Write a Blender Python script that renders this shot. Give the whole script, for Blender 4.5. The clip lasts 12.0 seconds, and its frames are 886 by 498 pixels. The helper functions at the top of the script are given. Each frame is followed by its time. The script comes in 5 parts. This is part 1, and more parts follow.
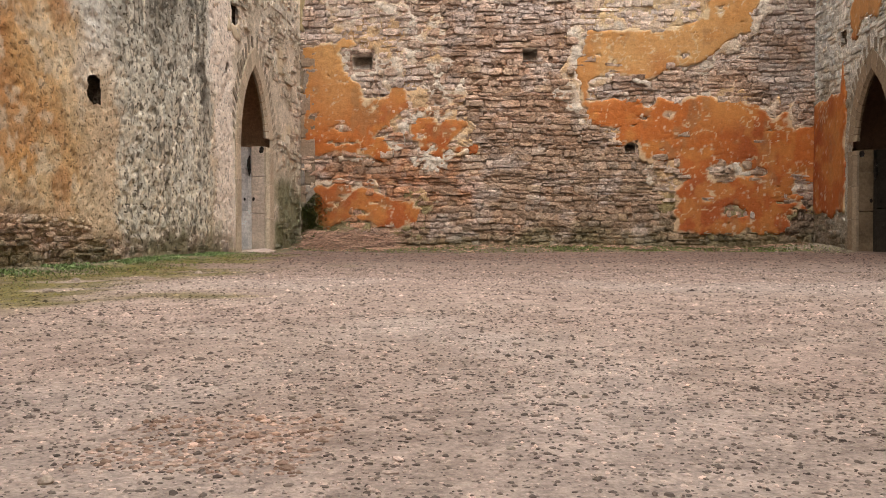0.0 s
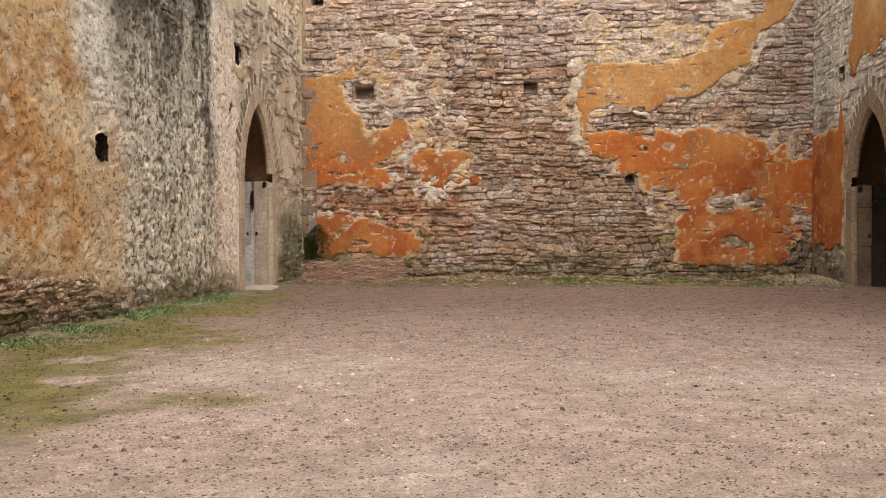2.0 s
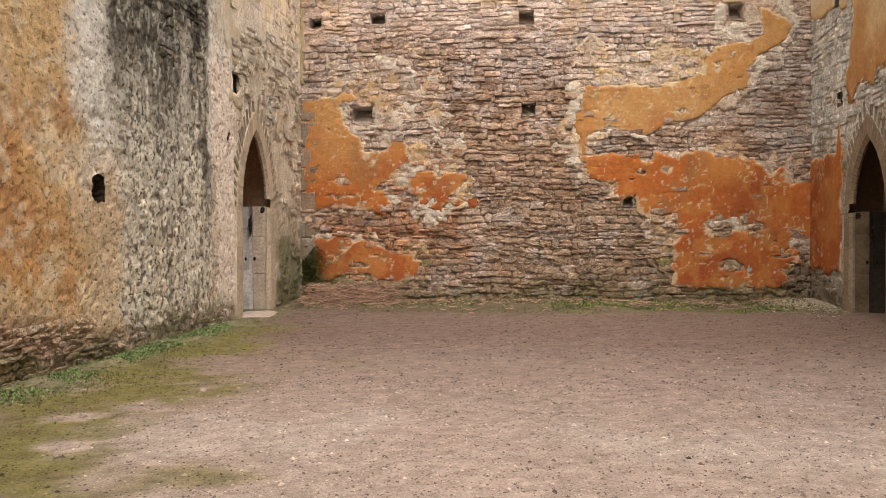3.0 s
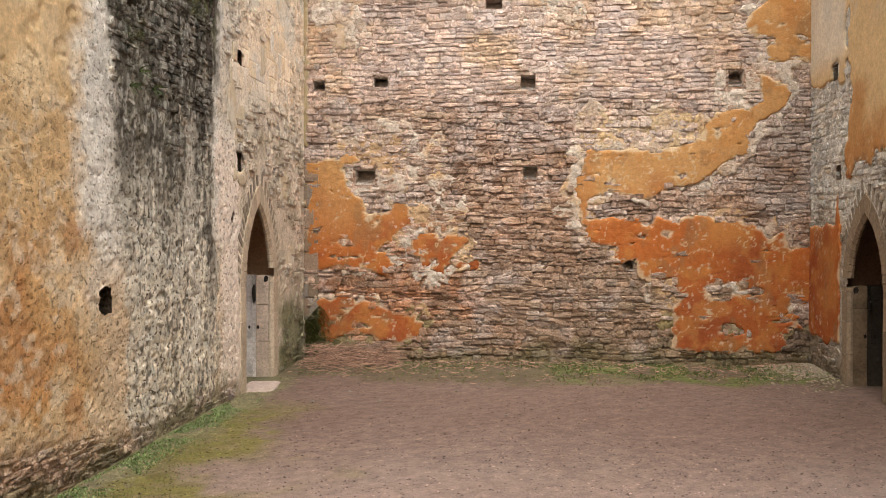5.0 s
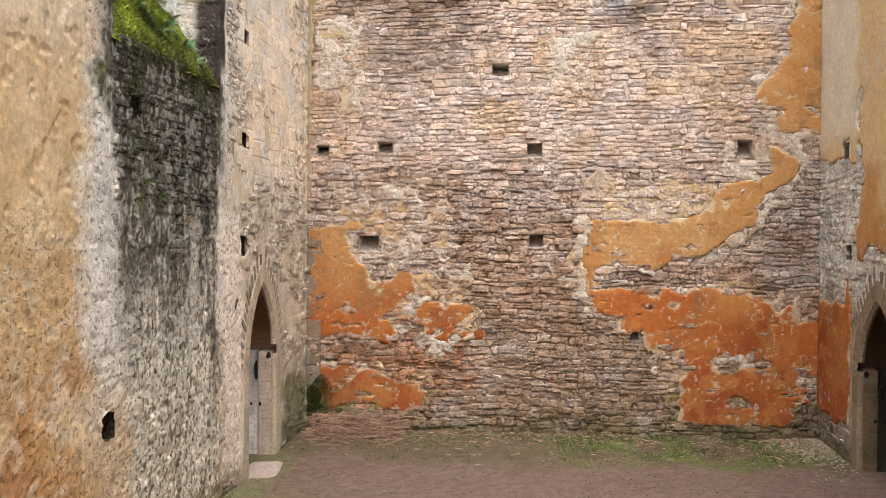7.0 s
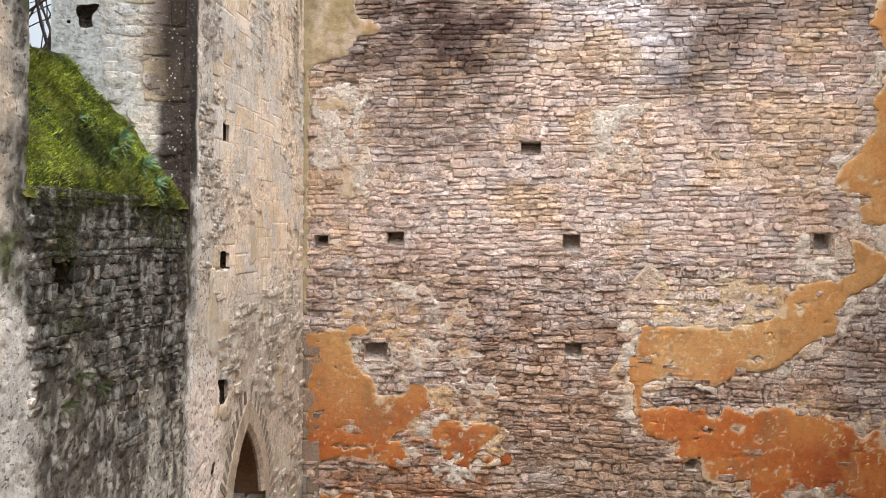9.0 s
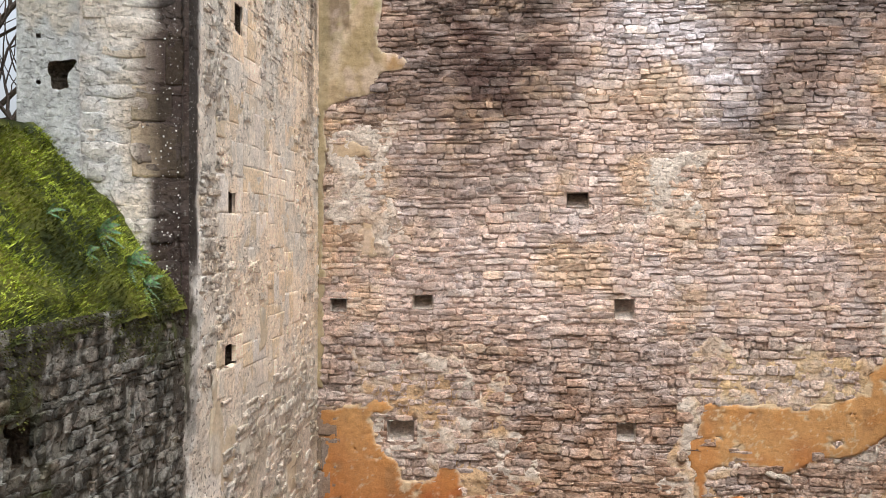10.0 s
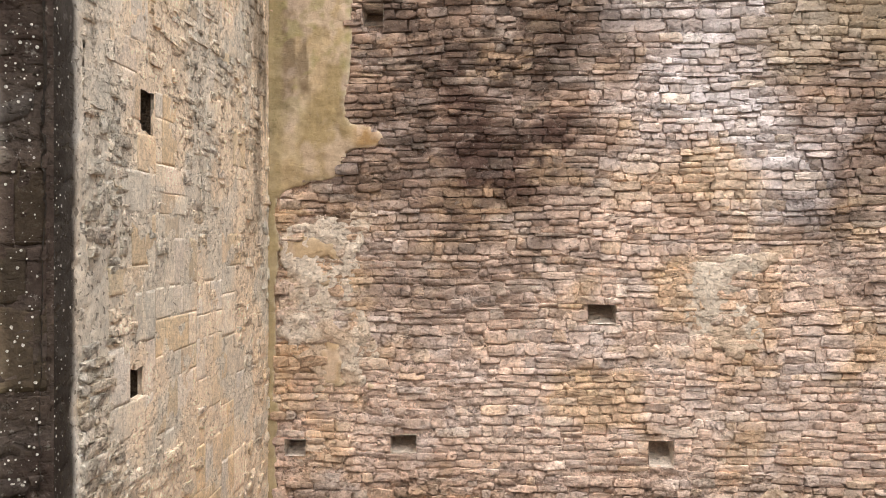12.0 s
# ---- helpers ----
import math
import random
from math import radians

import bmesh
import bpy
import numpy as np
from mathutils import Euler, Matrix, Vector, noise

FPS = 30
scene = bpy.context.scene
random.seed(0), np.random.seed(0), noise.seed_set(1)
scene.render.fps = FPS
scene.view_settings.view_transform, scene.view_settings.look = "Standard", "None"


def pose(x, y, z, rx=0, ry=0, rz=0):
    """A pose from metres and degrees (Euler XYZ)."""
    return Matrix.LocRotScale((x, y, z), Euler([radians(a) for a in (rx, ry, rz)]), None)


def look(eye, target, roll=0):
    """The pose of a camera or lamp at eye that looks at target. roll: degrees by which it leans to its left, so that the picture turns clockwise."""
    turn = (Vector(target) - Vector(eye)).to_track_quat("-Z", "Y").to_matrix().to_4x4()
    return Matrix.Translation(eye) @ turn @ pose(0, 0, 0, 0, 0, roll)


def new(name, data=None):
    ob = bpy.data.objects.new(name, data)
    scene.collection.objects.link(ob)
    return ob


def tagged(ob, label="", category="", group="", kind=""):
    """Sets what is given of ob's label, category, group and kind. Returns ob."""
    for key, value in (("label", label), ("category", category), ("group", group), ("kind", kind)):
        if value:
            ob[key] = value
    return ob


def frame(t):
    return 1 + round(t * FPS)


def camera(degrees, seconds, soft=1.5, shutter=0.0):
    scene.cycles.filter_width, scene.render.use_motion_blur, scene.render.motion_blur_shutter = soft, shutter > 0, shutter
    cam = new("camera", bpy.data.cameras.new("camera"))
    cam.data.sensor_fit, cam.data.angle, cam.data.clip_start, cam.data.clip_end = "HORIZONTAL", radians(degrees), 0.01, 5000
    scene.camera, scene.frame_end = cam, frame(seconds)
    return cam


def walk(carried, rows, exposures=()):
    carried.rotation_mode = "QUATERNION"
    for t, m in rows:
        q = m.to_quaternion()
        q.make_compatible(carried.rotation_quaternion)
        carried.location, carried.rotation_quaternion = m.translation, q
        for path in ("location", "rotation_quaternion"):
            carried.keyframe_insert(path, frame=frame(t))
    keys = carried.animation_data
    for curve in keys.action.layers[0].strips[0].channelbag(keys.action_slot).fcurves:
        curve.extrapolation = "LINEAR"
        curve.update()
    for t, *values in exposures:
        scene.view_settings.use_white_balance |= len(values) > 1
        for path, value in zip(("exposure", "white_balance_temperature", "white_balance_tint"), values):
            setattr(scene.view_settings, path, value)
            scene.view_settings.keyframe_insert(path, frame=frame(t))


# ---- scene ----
cam = camera(52.6, 12.0, soft=0.9)
PATH = [
    (0, (1.455, -0.229, 0.287), (1.263, 1.761, 0.248), -0.1),
    (0.5, (1.418, -0.265, 0.344), (1.229, 1.725, 0.304), -0.1),
    (1, (1.428, -0.304, 0.453), (1.239, 1.687, 0.415), -0.1),
    (1.5, (1.447, -0.332, 0.588), (1.257, 1.659, 0.553), -0.2),
    (2, (1.413, -0.313, 0.753), (1.225, 1.678, 0.717), -0.2),
    (2.5, (1.424, -0.309, 0.916), (1.237, 1.682, 0.88), -0.2),
    (3, (1.449, -0.31, 1.098), (1.26, 1.681, 1.064), -0.2),
    (5, (1.469, -0.414, 2.072), (1.275, 1.576, 2.041), -0.0),
    (5.5, (1.46, -0.409, 2.33), (1.265, 1.581, 2.299), 0.0),
    (6, (1.448, -0.408, 2.573), (1.253, 1.582, 2.548), 0.1),
    (6.5, (1.431, -0.417, 2.878), (1.237, 1.574, 2.85), 0.1),
    (6.7, (1.387, -0.382, 2.982), (1.198, 1.609, 2.954), 0.3),
    (8.3, (1.062, 1.008, 3.916), (0.886, 3.0, 3.886), 0.4),
    (8.5, (1.024, 1.232, 4.042), (0.842, 3.224, 4.02), 0.2),
    (9, (0.831, 1.93, 4.579), (0.645, 3.922, 4.553), 0.3),
    (9.5, (0.556, 2.641, 5.05), (0.372, 4.633, 5.022), 0.4),
    (10, (0.285, 3.367, 5.362), (0.099, 5.358, 5.332), 0.3),
    (10.5, (0.14, 3.913, 5.6), (0.006, 5.908, 5.562), 0.3),
    (11, (0.044, 4.477, 5.877), (-0.048, 6.474, 5.836), 0.3),
    (11.5, (-0.077, 5.089, 6.17), (-0.165, 7.087, 6.135), 0.2),
    (12, (-0.188, 5.69, 6.481), (-0.284, 7.687, 6.458), 0.2),
]

EXPOSURES = [(0.0, 0.76, 6600, 10), (3.0, 0.78, 6850, 10), (6.5, 0.89, 6450, 10), (9.5, 0.77, 6080, 10), (12.0, 0.56, 6700, 10)]
walk(cam, [(t, look(eye, target, roll)) for t, eye, target, roll in PATH], EXPOSURES)

# ---- light: an overcast day over a roofless hall ----
world = bpy.data.worlds.new("overcast_sky")
scene.world = world
world.use_nodes = True
wn = world.node_tree
sky = wn.nodes.new("ShaderNodeTexSky")
sky.sky_type = "NISHITA"
sky.sun_disc = False
sky.sun_elevation = radians(65)
sky.sun_rotation = radians(160)
sky.dust_density = 6.0
sky.air_density = 1.2
veil = wn.nodes.new("ShaderNodeHueSaturation")
veil.inputs["Saturation"].default_value = 0.25
wn.links.new(sky.outputs[0], veil.inputs["Color"])
wn.links.new(veil.outputs[0], wn.nodes["Background"].inputs[0])
wn.nodes["Background"].inputs[1].default_value = 0.15
sun_data = bpy.data.lights.new("sun", "SUN")
sun_data.energy = 1.5
sun_data.angle = radians(60)
sun_data.color = (1.0, 0.95, 0.88)
sun = new("sun", sun_data)
sun.matrix_world = look((1.0, -2.5, 20.0), (1.2, 6.0, 0.0))

# ---- plan ----
X0, X1, Y0, Y1, TOP = -2.22, 5.80, -4.0, 14.0, 10.4
TOP_R = 9.0


# ---- numeric helpers ----
def lattice(u, v, seed):
    n = (np.asarray(u, np.int64) * 374761393 + np.asarray(v, np.int64) * 668265263 + seed * 974634217) & 0xFFFFFFFF
    n = ((n ^ (n >> 13)) * 1274126177) & 0xFFFFFFFF
    n = n ^ (n >> 16)
    return (n & 0xFFFF) / 65535.0


def smooth_noise(u, v, size, seed=0):
    a, b = np.asarray(u, float) / size, np.asarray(v, float) / size
    i, j = np.floor(a), np.floor(b)
    f, g = a - i, b - j
    f, g = f * f * (3 - 2 * f), g * g * (3 - 2 * g)
    p, q = lattice(i, j, seed), lattice(i + 1, j, seed)
    r, s = lattice(i, j + 1, seed), lattice(i + 1, j + 1, seed)
    return (p * (1 - f) + q * f) * (1 - g) + (r * (1 - f) + s * f) * g


def fbm(u, v, size, seed=0, octaves=4):
    """Layered noise about zero, roughly -0.7 to 0.7."""
    total, amp, norm = 0.0, 1.0, 0.0
    for k in range(octaves):
        total = total + amp * (smooth_noise(u, v, size / 2 ** k, seed + 17 * k) - 0.5)
        norm += amp
        amp *= 0.55
    return total / norm * 2.6


def step(lo, hi, x):
    t = np.clip((x - lo) / (hi - lo), 0, 1)
    return t * t * (3 - 2 * t)


def blob(u, v, box, seed, soft=0.35, rough=0.5, size=0.6):
    """A stain: 1 inside the box (u0, u1, v0, v1), 0 outside, with a ragged soft edge."""
    u0, u1, v0, v1 = box
    d = np.maximum(np.maximum(u0 - u, u - u1), np.maximum(v0 - v, v - v1))
    return step(soft, -soft, d + rough * fbm(u, v, size, seed, 5))


def box_field(u, v, box):
    u0, u1, v0, v1 = box
    return np.maximum(np.maximum(u0 - u, u - u1), np.maximum(v0 - v, v - v1))


def patch_field(u, v, corners, reach=0.6):
    """Signed distance to a patch outlined by its corners: below zero inside, cut off at the reach."""
    u, v = np.broadcast_arrays(np.asarray(u, float), np.asarray(v, float))
    c = np.array(corners)
    out = np.full(u.shape, reach)
    near = (u > c[:, 0].min() - reach) & (u < c[:, 0].max() + reach) & (v > c[:, 1].min() - reach) & (v < c[:, 1].max() + reach)
    a, b = u[near], v[near]
    best, odd = np.full(a.shape, reach * reach), np.zeros(a.shape, bool)
    for (u0, v0), (u1, v1) in zip(c, np.roll(c, -1, 0)):
        du, dv = u1 - u0, v1 - v0
        t = np.clip(((a - u0) * du + (b - v0) * dv) / (du * du + dv * dv), 0, 1)
        best = np.minimum(best, (a - u0 - t * du) ** 2 + (b - v0 - t * dv) ** 2)
        if dv:
            odd ^= ((v0 > b) != (v1 > b)) & (a < u0 + (b - v0) * du / dv)
    out[near] = np.where(odd, -1, 1) * np.sqrt(best)
    return out


def blend(colour, other, f):
    f = np.clip(np.asarray(f), 0, 1)[..., None]
    return colour * (1 - f) + np.asarray(other) * f


# ---- mesh helpers ----
def mesh_of(name, verts, faces, colours=None, rim=None, smooth=False):
    me = bpy.data.meshes.new(name)
    me.from_pydata(np.asarray(verts, float).tolist(), [], faces)
    if colours is not None:
        at = me.color_attributes.new("tint", "FLOAT_COLOR", "POINT")
        c = np.ones((len(verts), 4), np.float32)
        c[:, :np.shape(colours)[-1]] = np.asarray(colours)
        at.data.foreach_set("color", c.ravel())
    if smooth:
        me.polygons.foreach_set("use_smooth", smooth if isinstance(smooth, list) else np.ones(len(me.polygons), bool))
    me.update()
    return me


def part(name, me, material, parent, label=""):
    """One mesh object, a bmesh or a mesh, under a thing."""
    if isinstance(me, bmesh.types.BMesh):
        bm, me = me, bpy.data.meshes.new(name)
        bm.to_mesh(me)
        bm.free()
    if material is not None and not me.materials:
        me.materials.append(material)
    ob = new(name, me)
    if parent is not None:
        ob.parent = parent
    if label:
        tagged(ob, label)
    return ob


class Face:
    """A wall face: u runs along it, v up, d out of it into the room."""
    def __init__(self, origin, along, out):
        self.o, self.a, self.n = np.array(origin, float), np.array(along, float), np.array(out, float)
        self.flip = np.dot(np.cross(self.a, (0, 0, 1)), self.n) < 0

    def at(self, u, v, d):
        u, v, d = np.broadcast_arrays(np.asarray(u, float), np.asarray(v, float), np.asarray(d, float))
        return self.o + u[..., None] * self.a + v[..., None] * np.array((0, 0, 1.0)) + d[..., None] * self.n


BACK = Face((0, Y1, 0), (1, 0, 0), (0, -1, 0))
LEFT = Face((X0, 0, 0), (0, 1, 0), (1, 0, 0))
RIGHT = Face((X1, 0, 0), (0, 1, 0), (-1, 0, 0))
SPLAY = Face((-2.24, 9.72, 0), (-0.905, -0.425, 0), (0.425, -0.905, 0))


def arch_half(v, y_mid, half, spring, apex):
    """Half width of a two-centred pointed opening at height v."""
    rise = apex - spring
    r = (half * half + rise * rise) / (2 * half)
    v = np.asarray(v, float)
    h = np.clip(v - spring, 0, rise)
    w = np.sqrt(np.maximum(r * r - h * h, 0)) - (r - half)
    return np.where(v >= apex, 0.0, np.maximum(w, 0))


def surface(name, wall, u0, u1, v0, v1, cell, colour, depth, material, parent, holes=(), cut=None, label="", ragged=None):
    """A wall face as a fine relief, with its rectangular holes left open, and broken open where the ragged field is below zero."""
    us = np.unique(np.round(np.concatenate([np.arange(u0, u1, cell), [u1]] + [[h[0], h[1]] for h in holes]), 4))
    vs = np.unique(np.round(np.concatenate([np.arange(v0, v1, cell), [v1]] + [[h[2], h[3]] for h in holes]), 4))
    us, vs = us[(us >= u0) & (us <= u1)], vs[(vs >= v0) & (vs <= v1)]
    U, V = np.meshgrid(us, vs)
    D = depth(U, V)
    C = colour(U, V)
    cu, cv = np.meshgrid((us[1:] + us[:-1]) / 2, (vs[1:] + vs[:-1]) / 2)
    keep = np.ones(cu.shape, bool)
    if ragged is not None:
        F = ragged(U, V)
        gv, gu = np.gradient(F, vs, us)
        size = np.maximum(gu * gu + gv * gv, 0.2)
        close = np.abs(F) < 1.5 * cell * np.sqrt(size)
        keep &= (F[1:, 1:] + F[:-1, 1:] + F[1:, :-1] + F[:-1, :-1]) >= 0
        U = U - np.where(close, np.clip(F / size * gu, -0.7 * cell, 0.7 * cell), 0)
        V = V - np.where(close, np.clip(F / size * gv, -0.7 * cell, 0.7 * cell), 0)
    pts = wall.at(U, V, D).reshape(-1, 3)
    n = len(us)
    for h in holes:
        keep &= ~((cu > h[0]) & (cu < h[1]) & (cv > h[2]) & (cv < h[3]))
    if cut is not None:
        keep &= ~cut(cu, cv)
    j, i = np.nonzero(keep)
    a = j * n + i
    quads = np.stack([a, a + 1, a + n + 1, a + n], 1)
    if wall.flip:
        quads = quads[:, ::-1]
    me = mesh_of(name, pts, quads.tolist(), C.reshape(-1, C.shape[-1]), smooth=True)
    return part(name, me, material, parent, label)


def hole_lining(wall, hole, colour, material, parent, deep=0.45, mouth=0.012, fill=1.0):
    """The inside of a putlog hole: four ragged cheeks and a back, shaped to lean out at the foot and catch sky light.
    """
    u0, u1, v0, v1 = hole
    rnd = random.Random(int(u0 * 1000) + int(v0 * 77))
    pts, faces = [], []
    for low, high in ((mouth, mouth), (-deep * 0.2, -deep * 0.5), (-deep * fill, -deep)):
        for u, v, d in ((u0, v0, low), (u1, v0, low), (u1, v1, high), (u0, v1, high)):
            pts.append(wall.at(u + rnd.uniform(-.006, .006), v + rnd.uniform(-.006, .006), d))
    for r in (0, 4):
        for k in range(4):
            faces.append((r + k, r + (k + 1) % 4, r + 4 + (k + 1) % 4, r + 4 + k))
    faces.append((8, 9, 10, 11))
    c = np.tile(np.asarray(colour), (len(pts), 1))
    return part("hole_lining", mesh_of("hole_lining", pts, faces, c), material, parent)


NU, NV = 6, 5
RING = [j * NU + i for j, i in [(0, i) for i in range(NU)] + [(j, NU - 1) for j in range(1, NV)]
        + [(NV - 1, i) for i in range(NU - 2, -1, -1)] + [(j, 0) for j in range(NV - 2, 0, -1)]]
STONE_FACES = [(j * NU + i, j * NU + i + 1, (j + 1) * NU + i + 1, (j + 1) * NU + i) for j in range(NV - 1) for i in range(NU - 1)]
FACE_COUNT = len(STONE_FACES)
STONE_FACES += [(NU * NV + k, NU * NV + (k + 1) % len(RING), RING[(k + 1) % len(RING)], RING[k]) for k in range(len(RING))]


def stone_shapes(rects, proud, gap, squared, seed):
    """Laid stones: each a broken face of 6 by 5 points with a ragged outline, and sides that run back into the joint."""
    g = np.random.RandomState(seed)
    n = len(rects)
    w = ((rects[:, 1] - rects[:, 0]) / 2)[:, None, None] - gap * g.uniform(0.3, 1.5, (n, 1, 1))
    h = ((rects[:, 3] - rects[:, 2]) / 2)[:, None, None] - gap * g.uniform(0.3, 1.5, (n, 1, 1))
    w, h = np.maximum(w, 0.015), np.maximum(h, 0.01)
    su, sv = np.meshgrid((-1, -0.93, -0.35, 0.35, 0.93, 1), (-1, -0.84, 0, 0.84, 1))
    m = np.minimum(w, h)
    ju, jv = (0.03, 0.03) if squared else (0.24, 0.17)
    shake_u, shake_v = g.uniform(-ju, ju, (n, NV, NU)), g.uniform(-jv, jv, (n, NV, NU))
    for side in (0, NV - 1):
        inner = 1 if side == 0 else NV - 2
        shake_u[:, inner], shake_v[:, inner] = shake_u[:, side], shake_v[:, side]
    for side in (0, NU - 1):
        inner = 1 if side == 0 else NU - 2
        shake_u[:, :, inner], shake_v[:, :, inner] = shake_u[:, :, side], shake_v[:, :, side]
    U = w * su + shake_u * m
    V = h * sv + shake_v * h
    edge = (np.abs(su) > 0.99) | (np.abs(sv) > 0.99)
    pull = (0.02 if squared else 0.30) * g.random_sample((n, NV, NU)) ** 1.5
    near_corner = (np.abs(su) > 0.9) & (np.abs(sv) > 0.8)
    for a, b in ((0, 0), (0, NU - 1), (NV - 1, 0), (NV - 1, NU - 1)):
        ia, ib = (1 if a == 0 else NV - 2), (1 if b == 0 else NU - 2)
        for x, y in ((ia, b), (a, ib), (ia, ib)):
            pull[:, x, y] = pull[:, a, b] * 0.9
    U = U - np.where(near_corner, pull * m * np.sign(su) * 0.8, 0)
    V = V - np.where(near_corner, pull * h * np.sign(sv), 0)
    out = g.uniform(proud[0], proud[1], (n, 1, 1)) + (0 if squared else 0.012 * (g.random_sample((n, 1, 1)) < 0.1))
    lean = (0.0004 if squared else 0.008)
    D = out + lean * (su * g.uniform(-1, 1, (n, 1, 1)) + sv * g.uniform(-1, 1, (n, 1, 1)))
    D = D + g.uniform(-1, 1, (n, NV, NU)) * (0.0006 if squared else 0.0065)
    D = D - np.where(edge, g.random_sample((n, NV, NU)) * (0.0012 if squared else 0.007), 0)
    cu, cv = ((rects[:, 0] + rects[:, 1]) / 2)[:, None, None], ((rects[:, 2] + rects[:, 3]) / 2)[:, None, None]
    P = np.stack([cu + U, cv + V, D], -1).reshape(n, -1, 3)
    back = P[:, RING].copy()
    back[..., 2] = -0.04
    back[..., 0] = cu[:, 0] + (back[..., 0] - cu[:, 0]) * 1.03
    back[..., 1] = cv[:, 0] + (back[..., 1] - cv[:, 0]) * 1.06
    return np.concatenate([P, back], 1)


def stones(wall, region, course, length, material, parent, colour, seed, holes=(), skip=None, near=None,
           proud=(0.0, 0.035), gap=0.007, squared=False, name="stone", drift=0.045, big=0.0):
    """Courses of laid stones over a region. Those inside `near` become parts of their own, the others one joined part."""
    rnd = random.Random(seed)
    u_lo, u_hi, v_lo, v_hi = region
    rects = []
    v = v_lo
    phase = rnd.uniform(0, 9)
    while v < v_hi - course[0] * 0.6:
        h = rnd.uniform(*course)
        if rnd.random() < 0.16:
            h *= 0.65
        top = min(v + h, v_hi)
        u = u_lo - rnd.uniform(0, length[0])
        while u < u_hi:
            w = length[0] + (length[1] - length[0]) * rnd.random() ** 1.7
            if rnd.random() < big:
                w *= 1.5
            a, b = max(u, u_lo), min(u + w, u_hi)
            u += w
            if b - a < 0.05:
                continue
            m = (a + b) / 2
            wave = drift * (math.sin(1.9 * m + 0.8 * v + phase) * 0.6 + math.sin(4.3 * m - 1.7 * v + 2 * phase) * 0.4)
            pieces = [(a, b, v + wave, top + wave)]
            if not squared and h > course[1] * 0.8 and rnd.random() < 0.22 and b - a > 0.16:
                cut = v + wave + h * rnd.uniform(0.4, 0.6)
                pieces = [(a, b, v + wave, cut), (a, b, cut, top + wave)]
            for a1, b1, c1, d1 in pieces:
                ok = True
                for hu0, hu1, hv0, hv1 in holes:
                    if b1 > hu0 and a1 < hu1 and d1 > hv0 and c1 < hv1:
                        over = min(d1, hv1) - max(c1, hv0)
                        if over < 0.4 * (d1 - c1):
                            if (c1 + d1) / 2 > (hv0 + hv1) / 2:
                                c1 = max(c1, hv1)
                            else:
                                d1 = min(d1, hv0)
                        elif (a1 + b1) / 2 < (hu0 + hu1) / 2:
                            b1 = min(b1, hu0)
                        else:
                            a1 = max(a1, hu1)
                        if b1 - a1 < 0.035 or d1 - c1 < 0.025:
                            ok = False
                if ok:
                    loose_fit = 0.0 if squared else h
                    rects.append((a1, b1, c1 - loose_fit * rnd.uniform(-.05, .06), d1 + loose_fit * rnd.uniform(-.06, .05)))
        v = top
    R = np.array(rects)
    U, V, W, H = (R[:, 0] + R[:, 1]) / 2, (R[:, 2] + R[:, 3]) / 2, R[:, 1] - R[:, 0], R[:, 3] - R[:, 2]
    if skip is not None:
        R = R[~skip(U, V, W, H)]
    P = stone_shapes(R, proud, gap, squared, seed)
    faces = [f[::-1] for f in STONE_FACES] if wall.flip else STONE_FACES
    soft = [True] * FACE_COUNT + [False] * (len(faces) - FACE_COUNT)
    Q = wall.at(P[..., 0], P[..., 1], P[..., 2])
    k = np.array([(rnd.uniform(0.90, 1.10), rnd.uniform(-.03, .03)) for r in R])
    C = colour(P[..., 0], P[..., 1]) * k[:, 0, None, None]
    kind = np.array([rnd.random() for r in R])
    if squared:
        C = C * (1 + 0.16 * (kind - 0.5))[:, None, None]
        for lo, hi, rock, amount in ((0.0, 0.30, (0.56, 0.43, 0.26), 0.55), (0.30, 0.5, (0.58, 0.52, 0.46), 0.5), (0.5, 0.6, (0.46, 0.34, 0.21), 0.45)):
            pick = (kind >= lo) & (kind < hi)
            C[pick] = C[pick] * (1 - amount) + C[pick].mean(-1, keepdims=True) / 0.45 * np.array(rock) * amount
    else:
        for lo, hi, rock, amount in ((0.0, 0.05, (0.46, 0.34, 0.20), 0.25), (0.05, 0.11, (0.38, 0.35, 0.33), 0.25), (0.11, 0.17, (0.54, 0.47, 0.40), 0.3), (0.17, 0.21, (0.25, 0.19, 0.15), 0.25)):
            pick = (kind >= lo) & (kind < hi)
            C[pick] = C[pick] * (1 - amount) + C[pick].mean(-1, keepdims=True) / 0.32 * np.array(rock) * amount
    C[..., 0] *= 1 + k[:, 1, None]
    C[..., 2] *= 1 - k[:, 1, None]
    U, V = (R[:, 0] + R[:, 1]) / 2, (R[:, 2] + R[:, 3]) / 2
    single = np.zeros(len(R), bool)
    if near is not None:
        idx = np.nonzero((U > near[0]) & (U < near[1]) & (V > near[2]) & (V < near[3]))[0][:300]
        single[idx] = True
        for i in idx:
            part(name, mesh_of(name, Q[i], faces, C[i], smooth=soft), material, parent)
    rest = np.nonzero(~single)[0]
    if len(rest):
        n = P.shape[1]
        every = [tuple(i + n * j for i in f) for j in range(len(rest)) for f in faces]
        tagged(part(name + "work", mesh_of(name + "work", Q[rest].reshape(-1, 3), every, C[rest].reshape(-1, 3), smooth=soft * len(rest)), material, parent), kind="stuff")


